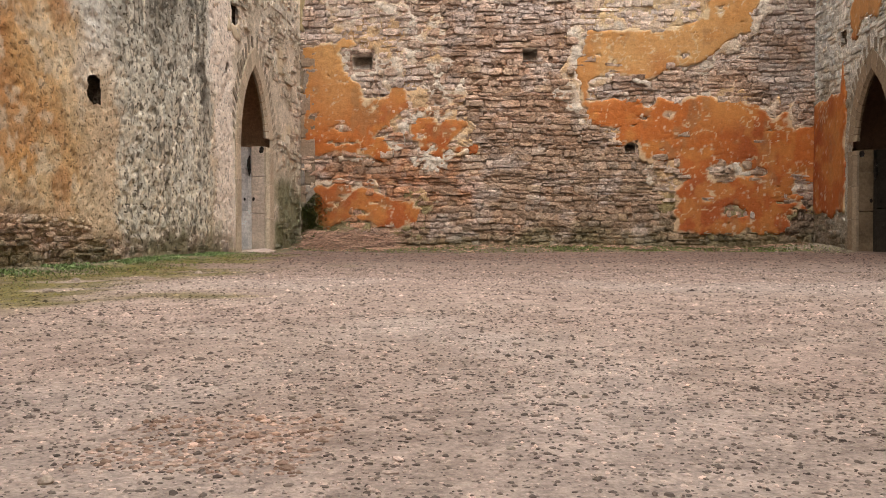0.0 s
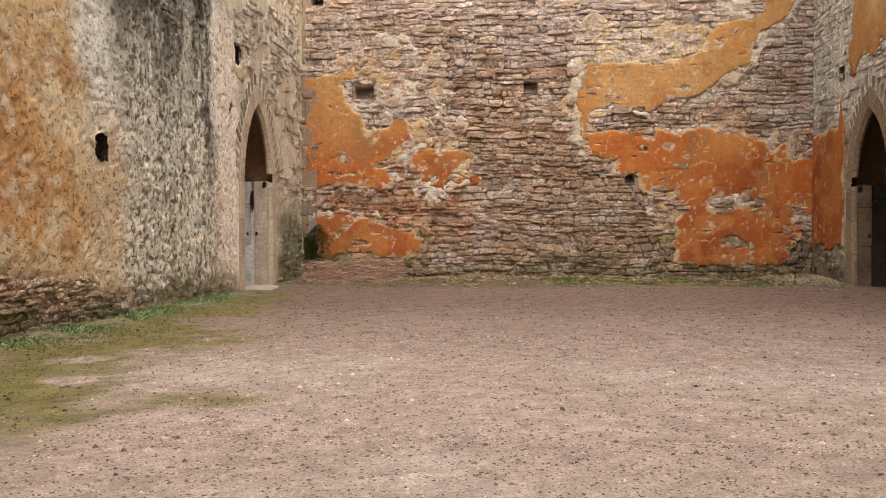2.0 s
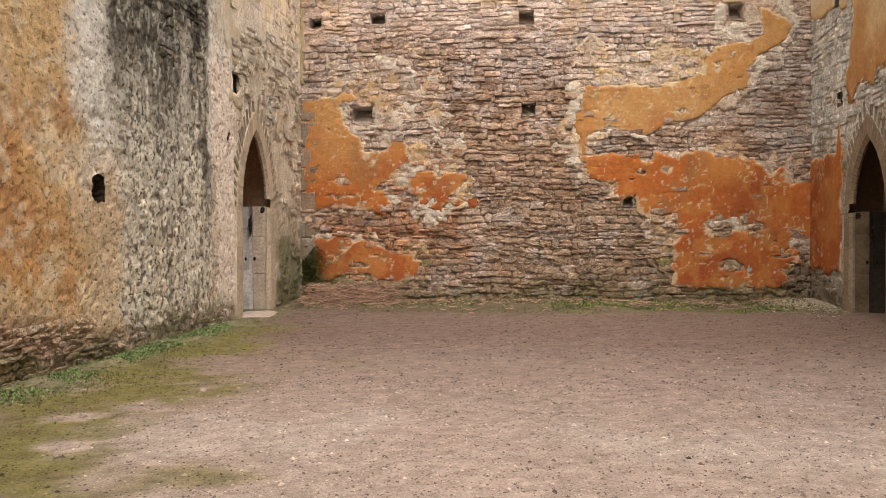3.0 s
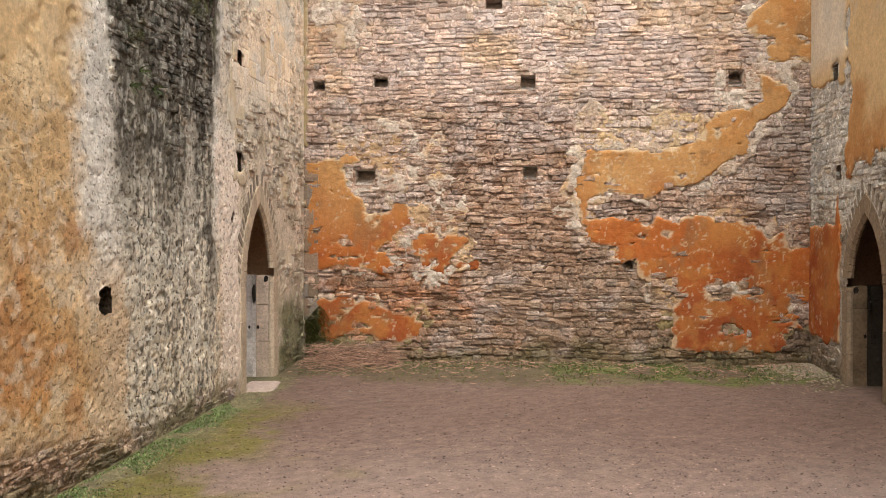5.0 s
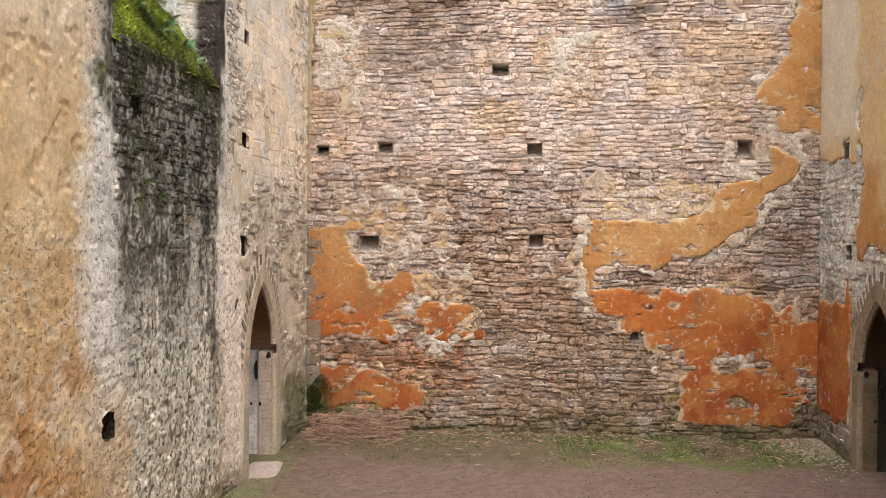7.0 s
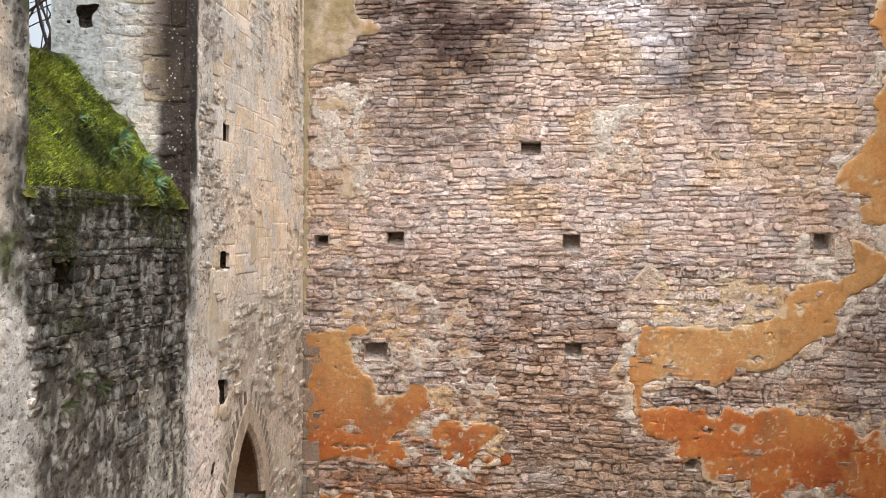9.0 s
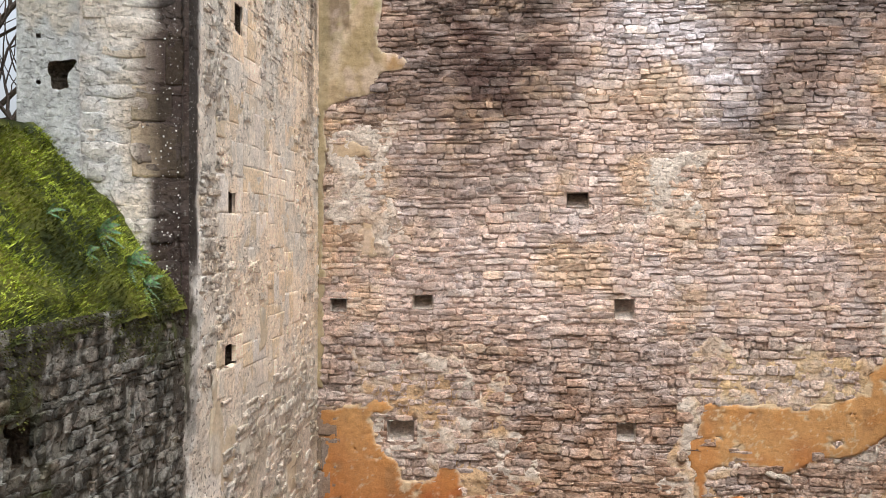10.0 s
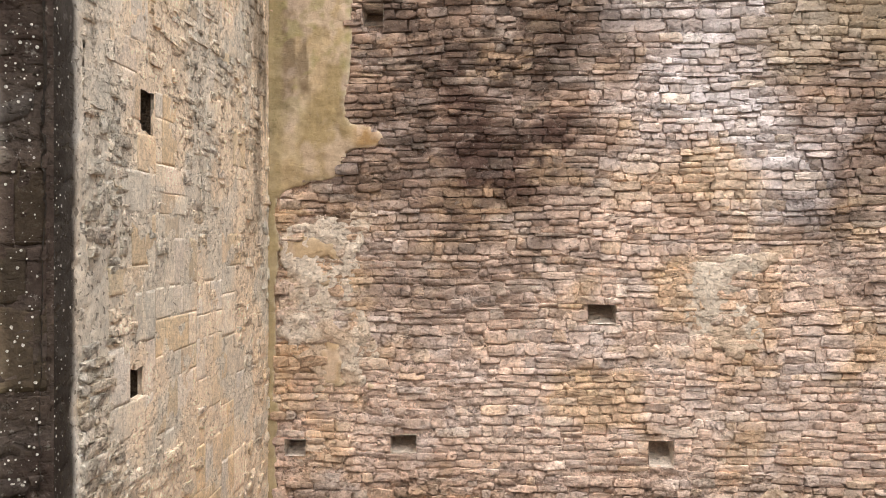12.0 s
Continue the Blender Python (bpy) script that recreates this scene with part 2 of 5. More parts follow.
def plaster(wall, region, field, colour, material, parent, cell=0.018, out=0.022, label="", seed=3, lumpy=0.0):
    """A coat of plaster that lies on the stones wherever the field is below zero, with a broken edge."""
    u0, u1, v0, v1 = region
    us, vs = np.arange(u0, u1 + cell / 2, cell), np.arange(v0, v1 + cell / 2, cell)
    U, V = np.meshgrid(us, vs)
    F = field(U, V)
    D = out + 0.010 * fbm(U, V, 0.5, seed, 3) + 0.003 * fbm(U, V, 0.07, seed + 1, 2)
    D = D - 0.012 * step(-0.06, 0.0, F) + lumpy * fbm(U, V, 0.13, seed + 2, 3)
    C = colour(U, V, F)
    gv, gu = np.gradient(F, cell)
    slide = np.clip(F / np.maximum(gu * gu + gv * gv, 0.05), -2, 2)
    near_edge = np.abs(F) < 1.5 * cell * np.sqrt(gu * gu + gv * gv)
    U = U - np.where(near_edge, np.clip(slide * gu, -0.7 * cell, 0.7 * cell), 0)
    V = V - np.where(near_edge, np.clip(slide * gv, -0.7 * cell, 0.7 * cell), 0)
    n = len(us)
    Fc = (F[1:, 1:] + F[:-1, 1:] + F[1:, :-1] + F[:-1, :-1]) / 4
    keep = Fc < 0
    j, i = np.nonzero(keep)
    a = j * n + i
    quads = np.stack([a, a + 1, a + n + 1, a + n], 1)
    flat = U.size
    pts = wall.at(U, V, D).reshape(-1, 3)
    low = wall.at(U, V, np.full(U.shape, -0.01)).reshape(-1, 3)
    pad = np.pad(keep, 1)
    sides = []
    for dj, di, e in ((-1, 0, (0, 1)), (1, 0, (n + 1, n)), (0, -1, (n, 0)), (0, 1, (1, n + 1))):
        edge = keep & ~pad[1 + dj:pad.shape[0] - 1 + dj, 1 + di:pad.shape[1] - 1 + di]
        jj, ii = np.nonzero(edge)
        b = jj * n + ii
        sides.append(np.stack([b + e[0] + flat, b + e[1] + flat, b + e[1], b + e[0]], 1))
    quads = np.concatenate([quads] + sides)
    if wall.flip:
        quads = quads[:, ::-1]
    pts = np.concatenate([pts, low])
    cols = np.concatenate([C.reshape(-1, 3)] * 2)
    used = np.unique(quads)
    remap = np.zeros(len(pts), int)
    remap[used] = np.arange(len(used))
    me = mesh_of("plaster", pts[used], remap[quads].tolist(), cols[used], smooth=True)
    return part("plaster", me, material, parent, label)


# ---- materials ----
def masonry(name, grain=60.0, bump=0.5, mottle=0.35, lichen=0.0, pits=0.0, rough=0.9, island=True, crevice=0.0, relief=0.02):
    """Tinted stone or plaster: grain, mottling, lichen specks and pits over the surface's own tint."""
    m = bpy.data.materials.new(name)
    m.use_nodes = True
    t = m.node_tree
    N, L = t.nodes, t.links
    bsdf = N["Principled BSDF"]
    geo = N.new("ShaderNodeNewGeometry")
    tint = N.new("ShaderNodeAttribute")
    tint.attribute_name = "tint"

    def noise_node(scale, detail=5.0, roughness=0.6):
        n = N.new("ShaderNodeTexNoise")
        n.inputs["Scale"].default_value = scale
        n.inputs["Detail"].default_value = detail
        n.inputs["Roughness"].default_value = roughness
        L.new(geo.outputs["Position"], n.inputs["Vector"])
        return n.outputs["Fac"]

    def maths(op, a, b=None, clamp=False):
        n = N.new("ShaderNodeMath")
        n.operation = op
        n.use_clamp = clamp
        for k, x in enumerate((a, b)):
            if x is None:
                continue
            if isinstance(x, (int, float)):
                n.inputs[k].default_value = x
            else:
                L.new(x, n.inputs[k])
        return n.outputs[0]

    def ramp(x, lo, hi, a=0.0, b=1.0):
        n = N.new("ShaderNodeMapRange")
        for k, y in zip(("From Min", "From Max", "To Min", "To Max"), (lo, hi, a, b)):
            n.inputs[k].default_value = y
        L.new(x, n.inputs["Value"])
        return n.outputs[0]

    fine, coarse = noise_node(grain), noise_node(grain * 0.12, 6.0, 0.7)
    k = maths("MULTIPLY", ramp(fine, 0.3, 0.7, 1 - mottle, 1 + mottle), ramp(coarse, 0.3, 0.7, 1 - mottle * 0.9, 1 + mottle * 0.9))
    mid = noise_node(grain * 0.42, 4.0, 0.65)
    k = maths("MULTIPLY", k, ramp(mid, 0.35, 0.65, 1 - mottle * 1.1, 1 + mottle * 1.1))
    if island:
        k = maths("MULTIPLY", k, ramp(geo.outputs["Random Per Island"], 0, 1, 0.9, 1.1))
    mul = N.new("ShaderNodeVectorMath")
    mul.operation = "SCALE"
    L.new(tint.outputs["Color"], mul.inputs[0])
    L.new(k, mul.inputs["Scale"])
    colour = mul.outputs[0]
    if lichen:
        spots = ramp(noise_node(grain * 0.45, 3.0, 0.75), 0.60, 0.68)
        mix = N.new("ShaderNodeMix")
        mix.data_type = "RGBA"
        L.new(maths("MULTIPLY", spots, lichen), mix.inputs["Factor"])
        L.new(colour, mix.inputs["A"])
        mix.inputs["B"].default_value = (0.55, 0.53, 0.48, 1)
        colour = mix.outputs["Result"]
    height = maths("ADD", maths("ADD", maths("MULTIPLY", fine, 0.5), maths("MULTIPLY", mid, 0.9)), coarse)
    if crevice:
        bed = N.new("ShaderNodeMapping")
        bed.inputs["Scale"].default_value = (0.75, 0.75, 1.35)
        L.new(geo.outputs["Position"], bed.inputs["Vector"])
        fissure = N.new("ShaderNodeTexNoise")
        fissure.inputs["Scale"].default_value = grain * 0.6
        fissure.inputs["Detail"].default_value = 4.0
        fissure.inputs["Roughness"].default_value = 0.65
        fissure.inputs["Distortion"].default_value = 0.6
        L.new(bed.outputs[0], fissure.inputs["Vector"])
        deep = ramp(fissure.outputs["Fac"], 0.55, 0.66)
        # fissures are blended towards a near-black brown
        fissure_dark = N.new("ShaderNodeMix")
        fissure_dark.data_type = "RGBA"
        L.new(maths("MULTIPLY", deep, crevice), fissure_dark.inputs["Factor"])
        L.new(colour, fissure_dark.inputs["A"])
        fissure_dark.inputs["B"].default_value = (0.06, 0.045, 0.032, 1)
        colour = fissure_dark.outputs["Result"]
        height = maths("SUBTRACT", height, maths("MULTIPLY", deep, 0.8))
    if pits:
        stretch = N.new("ShaderNodeMapping")
        stretch.inputs["Scale"].default_value = (1, 0.62, 0.85)
        L.new(geo.outputs["Position"], stretch.inputs["Vector"])
        small = N.new("ShaderNodeTexNoise")
        small.inputs["Scale"].default_value = grain * 0.8
        small.inputs["Detail"].default_value = 1.5
        L.new(stretch.outputs[0], small.inputs["Vector"])
        hollow = maths("MULTIPLY", ramp(small.outputs["Fac"], 0.62, 0.67), tint.outputs["Alpha"])
        chips = maths("MULTIPLY", ramp(noise_node(grain * 0.22, 3.0, 0.6), 0.60, 0.66), tint.outputs["Alpha"])
        hollow = maths("MAXIMUM", hollow, maths("MULTIPLY", chips, 0.35))
        specks = maths("MULTIPLY", ramp(noise_node(grain * 1.5, 2.0, 0.6), 0.58, 0.65), tint.outputs["Alpha"])
        hollow = maths("MAXIMUM", hollow, maths("MULTIPLY", specks, 0.42))
        # pits also get a near-black colour, putting their shade into the tint
        pit_shade = N.new("ShaderNodeMix")
        pit_shade.data_type = "RGBA"
        L.new(maths("MULTIPLY", hollow, 0.62, True), pit_shade.inputs["Factor"])
        L.new(colour, pit_shade.inputs["A"])
        pit_shade.inputs["B"].default_value = (0.06, 0.048, 0.032, 1)
        colour = pit_shade.outputs["Result"]
        height = maths("SUBTRACT", maths("MULTIPLY", height, ramp(tint.outputs["Alpha"], 0, 1, 0.12, 0.6)), maths("MULTIPLY", hollow, pits))
    L.new(colour, bsdf.inputs["Base Color"])
    bsdf.inputs["Roughness"].default_value = rough
    bsdf.inputs["Specular IOR Level"].default_value = 0.25
    b = N.new("ShaderNodeBump")
    b.inputs["Strength"].default_value = bump
    b.inputs["Distance"].default_value = relief
    L.new(height, b.inputs["Height"])
    L.new(b.outputs[0], bsdf.inputs["Normal"])
    return m


STONE = masonry("rubble_stone", 52, 1.0, 0.17, 0.20, crevice=0.32, relief=0.03)
STONE_HIGH = masonry("weathered_stone", 52, 0.85, 0.15, 0.22, crevice=0.16, relief=0.026)
MORTAR = masonry("old_mortar", 62, 1.0, 0.28, 0.3, island=False, crevice=0.6, relief=0.028)
RENDER = masonry("painted_plaster", 38, 0.30, 0.09, 0.08, island=False, crevice=0.12)
PITTED = masonry("pitted_plaster", 42, 0.6, 0.13, 0.14, 0.9, island=False)
LIME = masonry("lime_coat", 45, 0.8, 0.16, 0.25, island=False, crevice=0.3)
ASHLAR = masonry("cut_stone", 60, 0.5, 0.15, 0.06, crevice=0.12)
EARTH = masonry("gravelly_earth", 170, 0.7, 0.22, 0.16, island=False, relief=0.008)
PEBBLE = masonry("pebble_stone", 120, 0.3, 0.25, 0.0)
LEAF = masonry("leaf", 120, 0.2, 0.35, 0.0, rough=0.7)
BARK = masonry("bark", 60, 0.8, 0.3, 0.2)


# ---- stains and colours of the walls ----
def streak(u, v, seed, size=0.25):
    """Noise drawn out downwards, as rain runs."""
    return fbm(u, np.asarray(v) * 0.14, size, seed, 4)


def back_tint(x, z):
    x, z = np.asarray(x, float), np.asarray(z, float)
    c = np.empty(x.shape + (3,))
    c[:] = (0.41, 0.305, 0.23)
    n = fbm(x, z, 1.3, 11, 5)
    c = blend(c, (0.50, 0.38, 0.29), step(-0.1, 0.5, n))
    c = blend(c, (0.31, 0.23, 0.175), step(-0.05, -0.45, n) * 0.7)
    c = blend(c, (0.36, 0.295, 0.22), blob(x, z, (-0.3, 5.8, -0.5, 2.2), 12, 0.9, 0.8) * 0.6)
    c = blend(c, (0.70, 0.60, 0.52), blob(x, z, (-2.3, 5.9, 3.8, 6.8), 13, 0.9, 0.7) * 0.8)
    c = blend(c, (0.64, 0.56, 0.49), blob(x, z, (-1.7, 0.3, 2.5, 3.9), 14, 0.3, 1.5, 0.5) * 0.8)
    c = blend(c, (0.66, 0.59, 0.51), blob(x, z, (2.2, 4.8, 3.15, 3.95), 15, 0.25, 0.7, 0.5) * 0.9)
    c = blend(c, (0.46, 0.45, 0.43), blob(x, z, (4.6, 5.9, 2.3, 4.3), 16, 0.3, 0.9) * 0.7)
    c = blend(c, (0.45, 0.22, 0.10), blob(x, z, (-2.1, 0.3, 0.4, 2.3), 17, 0.3, 0.8, 0.5) * 0.7)
    c = blend(c, (0.40, 0.25, 0.11), blob(x, z, (4.3, 5.9, 3.9, 6.0), 18, 0.4, 0.9) * 0.45)
    c = blend(c, (0.42, 0.30, 0.16), blob(x, z, (-2.3, -1.3, 5.0, 6.9), 19, 0.25, 0.7) * 0.5)
    # buff, brown and bluish-grey stones mixed
    c = blend(c, (0.56, 0.43, 0.27), step(-0.05, 0.35, fbm(x, z, 0.55, 200, 5)) * step(3.6, 4.6, z) * 0.65)
    c = blend(c, (0.53, 0.50, 0.48), step(0.05, 0.4, fbm(x, z * 1.5, 0.40, 201, 5)) * 0.55)
    c = blend(c, (0.30, 0.205, 0.135), step(0.0, 0.4, fbm(x, z * 1.5, 0.5, 202, 5)) * step(4.6, 3.4, z) * 0.6)
    # grey-brown crust, maroon core and pale lime runs high on the wall, uneven from stone to stone
    crumb = 0.55 * fbm(x, z * 1.4, 0.35, 23, 3) + 0.85 * fbm(x * 0.7, z * 1.8, 0.11, 35, 3)
    rough_k = 0.36 + 0.64 * step(-0.32, 0.12, crumb)
    top = step(7.2, 8.8, z + 0.7 * fbm(x, z, 1.4, 21, 5))
    c = blend(c, (0.24, 0.205, 0.175), top * rough_k * 0.8)
    c = blend(c, (0.115, 0.086, 0.068), blob(x, z, (-1.40, 1.0, 6.75, 9.9), 22, 0.5, 0.9, 0.8) * rough_k * 0.97)
    c = blend(c, (0.23, 0.185, 0.155), blob(x, z, (-0.8, 0.4, 5.7, 7.0), 27, 0.4, 0.8, 0.6) * rough_k * 0.85)
    c = blend(c, (0.085, 0.052, 0.043), blob(x, z, (-0.45, 0.55, 6.75, 7.75), 230, 0.4, 0.7, 0.5) * rough_k * 0.85)
    c = blend(c, (0.125, 0.102, 0.090), blob(x, z, (2.5, 3.4, 6.5, 7.6), 24, 0.4, 0.6, 0.6) * rough_k * 0.85)
    c = blend(c, (0.125, 0.102, 0.090), blob(x, z, (3.1, 5.9, 7.3, 9.8), 25, 0.5, 0.7) * rough_k * 0.8)
    pale = 0.55 + 0.45 * step(0.3, -0.3, crumb)
    c = blend(c, (0.69, 0.68, 0.68), blob(x, z, (1.15, 2.45, 7.25, 8.9), 26, 0.4, 0.6, 0.7) * pale * 0.9)
    c = blend(c, (0.66, 0.65, 0.65), blob(x, z, (1.9, 2.75, 6.7, 7.5), 231, 0.3, 0.6, 0.5) * pale * 0.8)
    c = blend(c, (0.62, 0.50, 0.35), blob(x, z, (1.25, 2.1, 6.9, 7.4), 232, 0.25, 0.5, 0.5) * 0.75)
    c = blend(c, (0.40, 0.35, 0.25), blob(x, z, (2.5, 3.4, 8.2, 9.0), 233, 0.3, 0.5, 0.5) * 0.7)
    c = blend(c, (0.62, 0.49, 0.37), blob(x, z, (1.75, 2.35, 5.3, 6.2), 28, 0.3, 0.5, 0.5) * 0.7)
    c = blend(c, (0.62, 0.58, 0.55), blob(x, z, (-1.55, -1.25, 6.2, 6.5), 29, 0.12, 0.2, 0.3) * 0.8)
    c = blend(c, (0.33, 0.24, 0.18), step(0.2, 0.7, crumb) * step(6.6, 5.5, z) * 0.4)
    # damp green foot
    c = blend(c, (0.13, 0.13, 0.06), step(0.5, 0.0, z + 0.3 * fbm(x, z, 0.4, 30, 4)) * 0.75)
    c = blend(c, (0.10, 0.12, 0.04), blob(x, z, (-2.3, -1.8, 0.0, 0.8), 31, 0.2, 0.4, 0.4) * 0.95)
    c = blend(c, (0.16, 0.13, 0.10), blob(x, z, (5.4, 5.9, 0.2, 0.7), 32, 0.15, 0.3) * 0.8)
    # lime left on the stones round the torn plaster
    f = np.minimum(plaster_right(x, z), plaster_low_left(x, z))
    c = blend(c, (0.60, 0.53, 0.46), step(0.30, 0.05, f) * step(-0.1, 0.35, fbm(x, z, 0.28, 34, 4)) * step(0.5, 1.2, z) * 0.6)
    low = step(4.6, 3.2, z)[..., None]
    return c * ((np.array((1.13, 1.0, 0.95)) * low + np.array((1.12, 1.02, 1.01)) * (1 - low)) * (1 + 0.22 * fbm(x, z, 0.10, 33, 3))[..., None])


def left_tint(y, z):
    y, z = np.asarray(y, float), np.asarray(z, float)
    c = np.empty(y.shape + (3,))
    c[:] = (0.55, 0.38, 0.20)
    s = streak(y, z, 41)
    wob = 0.25 * fbm(y, z, 0.9, 42, 4)
    rough_part = step(3.3, 3.0, z + wob)
    c = blend(c, (0.56, 0.41, 0.23), (1 - rough_part) * 0.6)
    c = blend(c, (0.48, 0.245, 0.085), blob(y, z, (3.0, 6.5, 0.5, 1.9), 43, 0.5, 0.9, 0.8) * 0.75)
    c = blend(c, (0.40, 0.16, 0.06), blob(y, z, (3.0, 6.3, 0.7, 1.8), 44, 0.3, 0.9, 0.5) * 0.45)
    c = blend(c, (0.42, 0.27, 0.14), step(0.05, 0.4, fbm(y, z, 0.35, 45, 4)) * rough_part * 0.45)
    c = blend(c, (0.66, 0.52, 0.33), step(0.0, 0.4, fbm(y, z, 0.45, 214, 5)) * 0.6)
    c = blend(c, (0.64, 0.55, 0.42), step(0.1, 0.42, fbm(y, z, 0.13, 215, 3)) * rough_part * 0.5)
    # pale lime run down from the window's near edge
    e = y + 0.22 * fbm(y * 0.3, z, 0.8, 46, 4) + 0.14 * fbm(y, z, 0.16, 216, 3)
    c = blend(c, (0.66, 0.63, 0.57), step(6.55, 7.0, e) * step(0.9, 2.0, z + wob * 2))
    c = blend(c, (0.56, 0.43, 0.29), step(6.5, 7.2, e) * step(2.2, 1.2, z + wob))
    c = blend(c, (0.62, 0.51, 0.38), step(4.2, 4.9, z + wob) * step(7.15, 6.95, y) * 0.8)
    # the black run below the sill, grey and patchy further down
    run = step(7.2, 7.5, e - 0.13 * (2.5 - z).clip(0, 3) + 0.40 * step(3.7, 4.6, z)) * step(9.95, 9.7, e)
    c = blend(c, (0.66, 0.61, 0.51), run)
    c = blend(c, (0.66, 0.58, 0.46), run * step(1.9, 1.0, z + wob) * 0.8)
    s = 0.6 * s + 0.5 * streak(y, z, 39, 0.09)
    black = run * step(-0.10, 0.10, s + 0.30 * (z - 1.7) - 0.22 * (y - 8.4))
    c = blend(c, (0.042, 0.038, 0.031), black * (0.14 + 0.78 * step(1.5, 3.0, z + wob)))
    c = blend(c, (0.20, 0.18, 0.13), run * step(0.0, 0.5, streak(y, z, 47, 0.16)) * 0.4)
    c = blend(c, (0.43, 0.41, 0.34), run * step(0.22, 0.42, fbm(y, z, 0.12, 55, 3)) * 0.6)
    c = blend(c, (0.035, 0.034, 0.028), blob(y, z, (7.25, 9.75, 3.5, 5.2), 56, 0.4, 0.7, 0.5) * 0.6)
    c = blend(c, (0.44, 0.43, 0.38), run * step(0.15, 0.38, fbm(y, z * 0.5, 0.06, 240, 2) + 0.3 * streak(y, z, 241, 0.3)) * 0.6)
    c = blend(c, (0.07, 0.085, 0.02), run * step(3.6, 4.9, z + fbm(y, z, 0.4, 48, 4)) * step(0.0, 0.3, fbm(y, z * 0.6, 0.45, 57, 4)) * 0.9)
    c = blend(c, (0.62, 0.57, 0.48), run * step(0.15, 0.4, streak(y, z, 210, 0.12)) * step(3.0, 2.2, z) * 0.5)
    speck = fbm(y, z * 0.7, 0.045, 211, 2) + 0.35 * streak(y, z, 212, 0.30)
    c = blend(c, (0.055, 0.048, 0.036), run * step(0.24, 0.40, speck - 0.10 * step(2.2, 0.8, z)) * 0.7)
    c = blend(c, (0.62, 0.58, 0.50), step(8.95, 9.05, e) * step(9.30, 9.18, e) * step(3.6, 3.0, z + wob) * step(0.1, 0.6, z) * 0.55)
    c = blend(c, (0.06, 0.05, 0.04), step(9.5, 9.58, e) * step(9.86, 9.76, e) * step(0.9, 1.8, z + wob) * step(-0.35, 0.05, streak(y, z, 213, 0.2)) * 0.85)
    # pale pink strip beside the doorway
    c = blend(c, (0.72, 0.62, 0.53), step(9.85, 10.05, e) * step(3.6, 3.2, z + wob))
    c = blend(c, (0.60, 0.53, 0.44), step(9.95, 10.1, e) * step(3.2, 3.7, z + wob))
    c = blend(c, (0.72, 0.59, 0.45), step(10.3, 10.8, e) * step(3.7, 4.5, z + wob))
    c = blend(c, (0.56, 0.52, 0.45), step(10.0, 10.4, e) * step(3.7, 4.5, z + wob) * step(0.0, 0.4, fbm(y, z, 0.6, 38, 4)) * 0.7)
    c = blend(c, (0.47, 0.40, 0.31), step(10.6, 11.0, e) * step(3.9, 3.2, z + wob) * (0.6 + 0.4 * step(-0.3, 0.3, fbm(y, z, 0.3, 217, 4))))
    c = blend(c, (0.20, 0.16, 0.12), step(13.1, 13.6, e) * step(5.8, 7.2, z + wob) * step(-.2, .2, s) * 0.8)
    # the dark run on the far edge of the window
    c = blend(c, (0.030, 0.024, 0.020), step(9.55, 9.66, y) * step(10.08, 10.0, y + 0.02 * s) * step(4.9, 5.2, z) * 0.97)
    # damp foot
    c = blend(c, (0.37, 0.25, 0.195), step(0.75, 0.35, z + 0.16 * (y - 5.3).clip(0, 2.2) + wob * 0.4) * 0.8)
    c = blend(c, (0.12, 0.13, 0.05), step(0.3, 0.05, z + 0.3 * fbm(y, z, 0.4, 49, 4)) * 0.6)
    c = blend(c, (0.13, 0.13, 0.06), blob(y, z, (12.5, 14.0, 0.0, 1.0), 58, 0.3, 0.5) * 0.85)
    return c * (1.22 + 0.2 * fbm(y, z, 0.09, 50, 3))[..., None]


def left_rough(y, z):
    """Where the plaster has lost its skin: 0 for smooth, 1 for pitted."""
    run = step(7.3, 7.6, y) * step(9.9, 9.7, y)
    return 0.45 * run + (0.75 + 0.25 * step(6.4, 6.9, y)) * np.clip(step(3.4, 2.9, z + 0.4 * fbm(y, z, 0.9, 42, 4)) + step(6.5, 6.9, y + 0.2 * fbm(y, z, 0.5, 40, 4)) + 0.08, 0, 1)


def left_face_tint(y, z):
    return np.concatenate([left_tint(y, z), left_rough(y, z)[..., None]], -1)


def left_relief(y, z):
    rough_part = left_rough(y, z)
    pit = fbm(y * 0.75, z, 0.045, 51, 2)
    d = 0.018 * fbm(y, z, 1.4, 52, 3)
    d = d - rough_part * (0.010 * step(0.42, 0.58, pit) - 0.005 * fbm(y, z * 1.3, 0.16, 53, 4))
    d = d - 0.006 * rough_part * step(0.35, 0.5, fbm(y * 0.7, z, 0.14, 55, 2))
    d = d - 0.012 * (1 - rough_part) * step(0.45, 0.55, fbm(y, z, 0.10, 54, 2))
    foot = step(0.60, 0.48, z + 0.16 * (y - 5.3).clip(0, 2.2) + 0.1 * fbm(y, z, 0.3, 59, 3))
    return d - 0.022 * foot


def right_tint(y, z):
    y, z = np.asarray(y, float), np.asarray(z, float)
    c = np.empty(y.shape + (3,))
    c[:] = (0.35, 0.29, 0.215)
    n = fbm(y, z, 1.0, 61, 5)
    c = blend(c, (0.45, 0.42, 0.37), step(0, 0.4, n) * 0.7)
    c = blend(c, (0.76, 0.73, 0.67), step(1.6, 2.8, z + n) * 0.95)
    c = blend(c, (0.22, 0.17, 0.12), step(0.6, 0.1, z + 0.3 * n) * 0.7)
    return c * (1 + 0.3 * fbm(y, z, 0.1, 62, 3))[..., None]


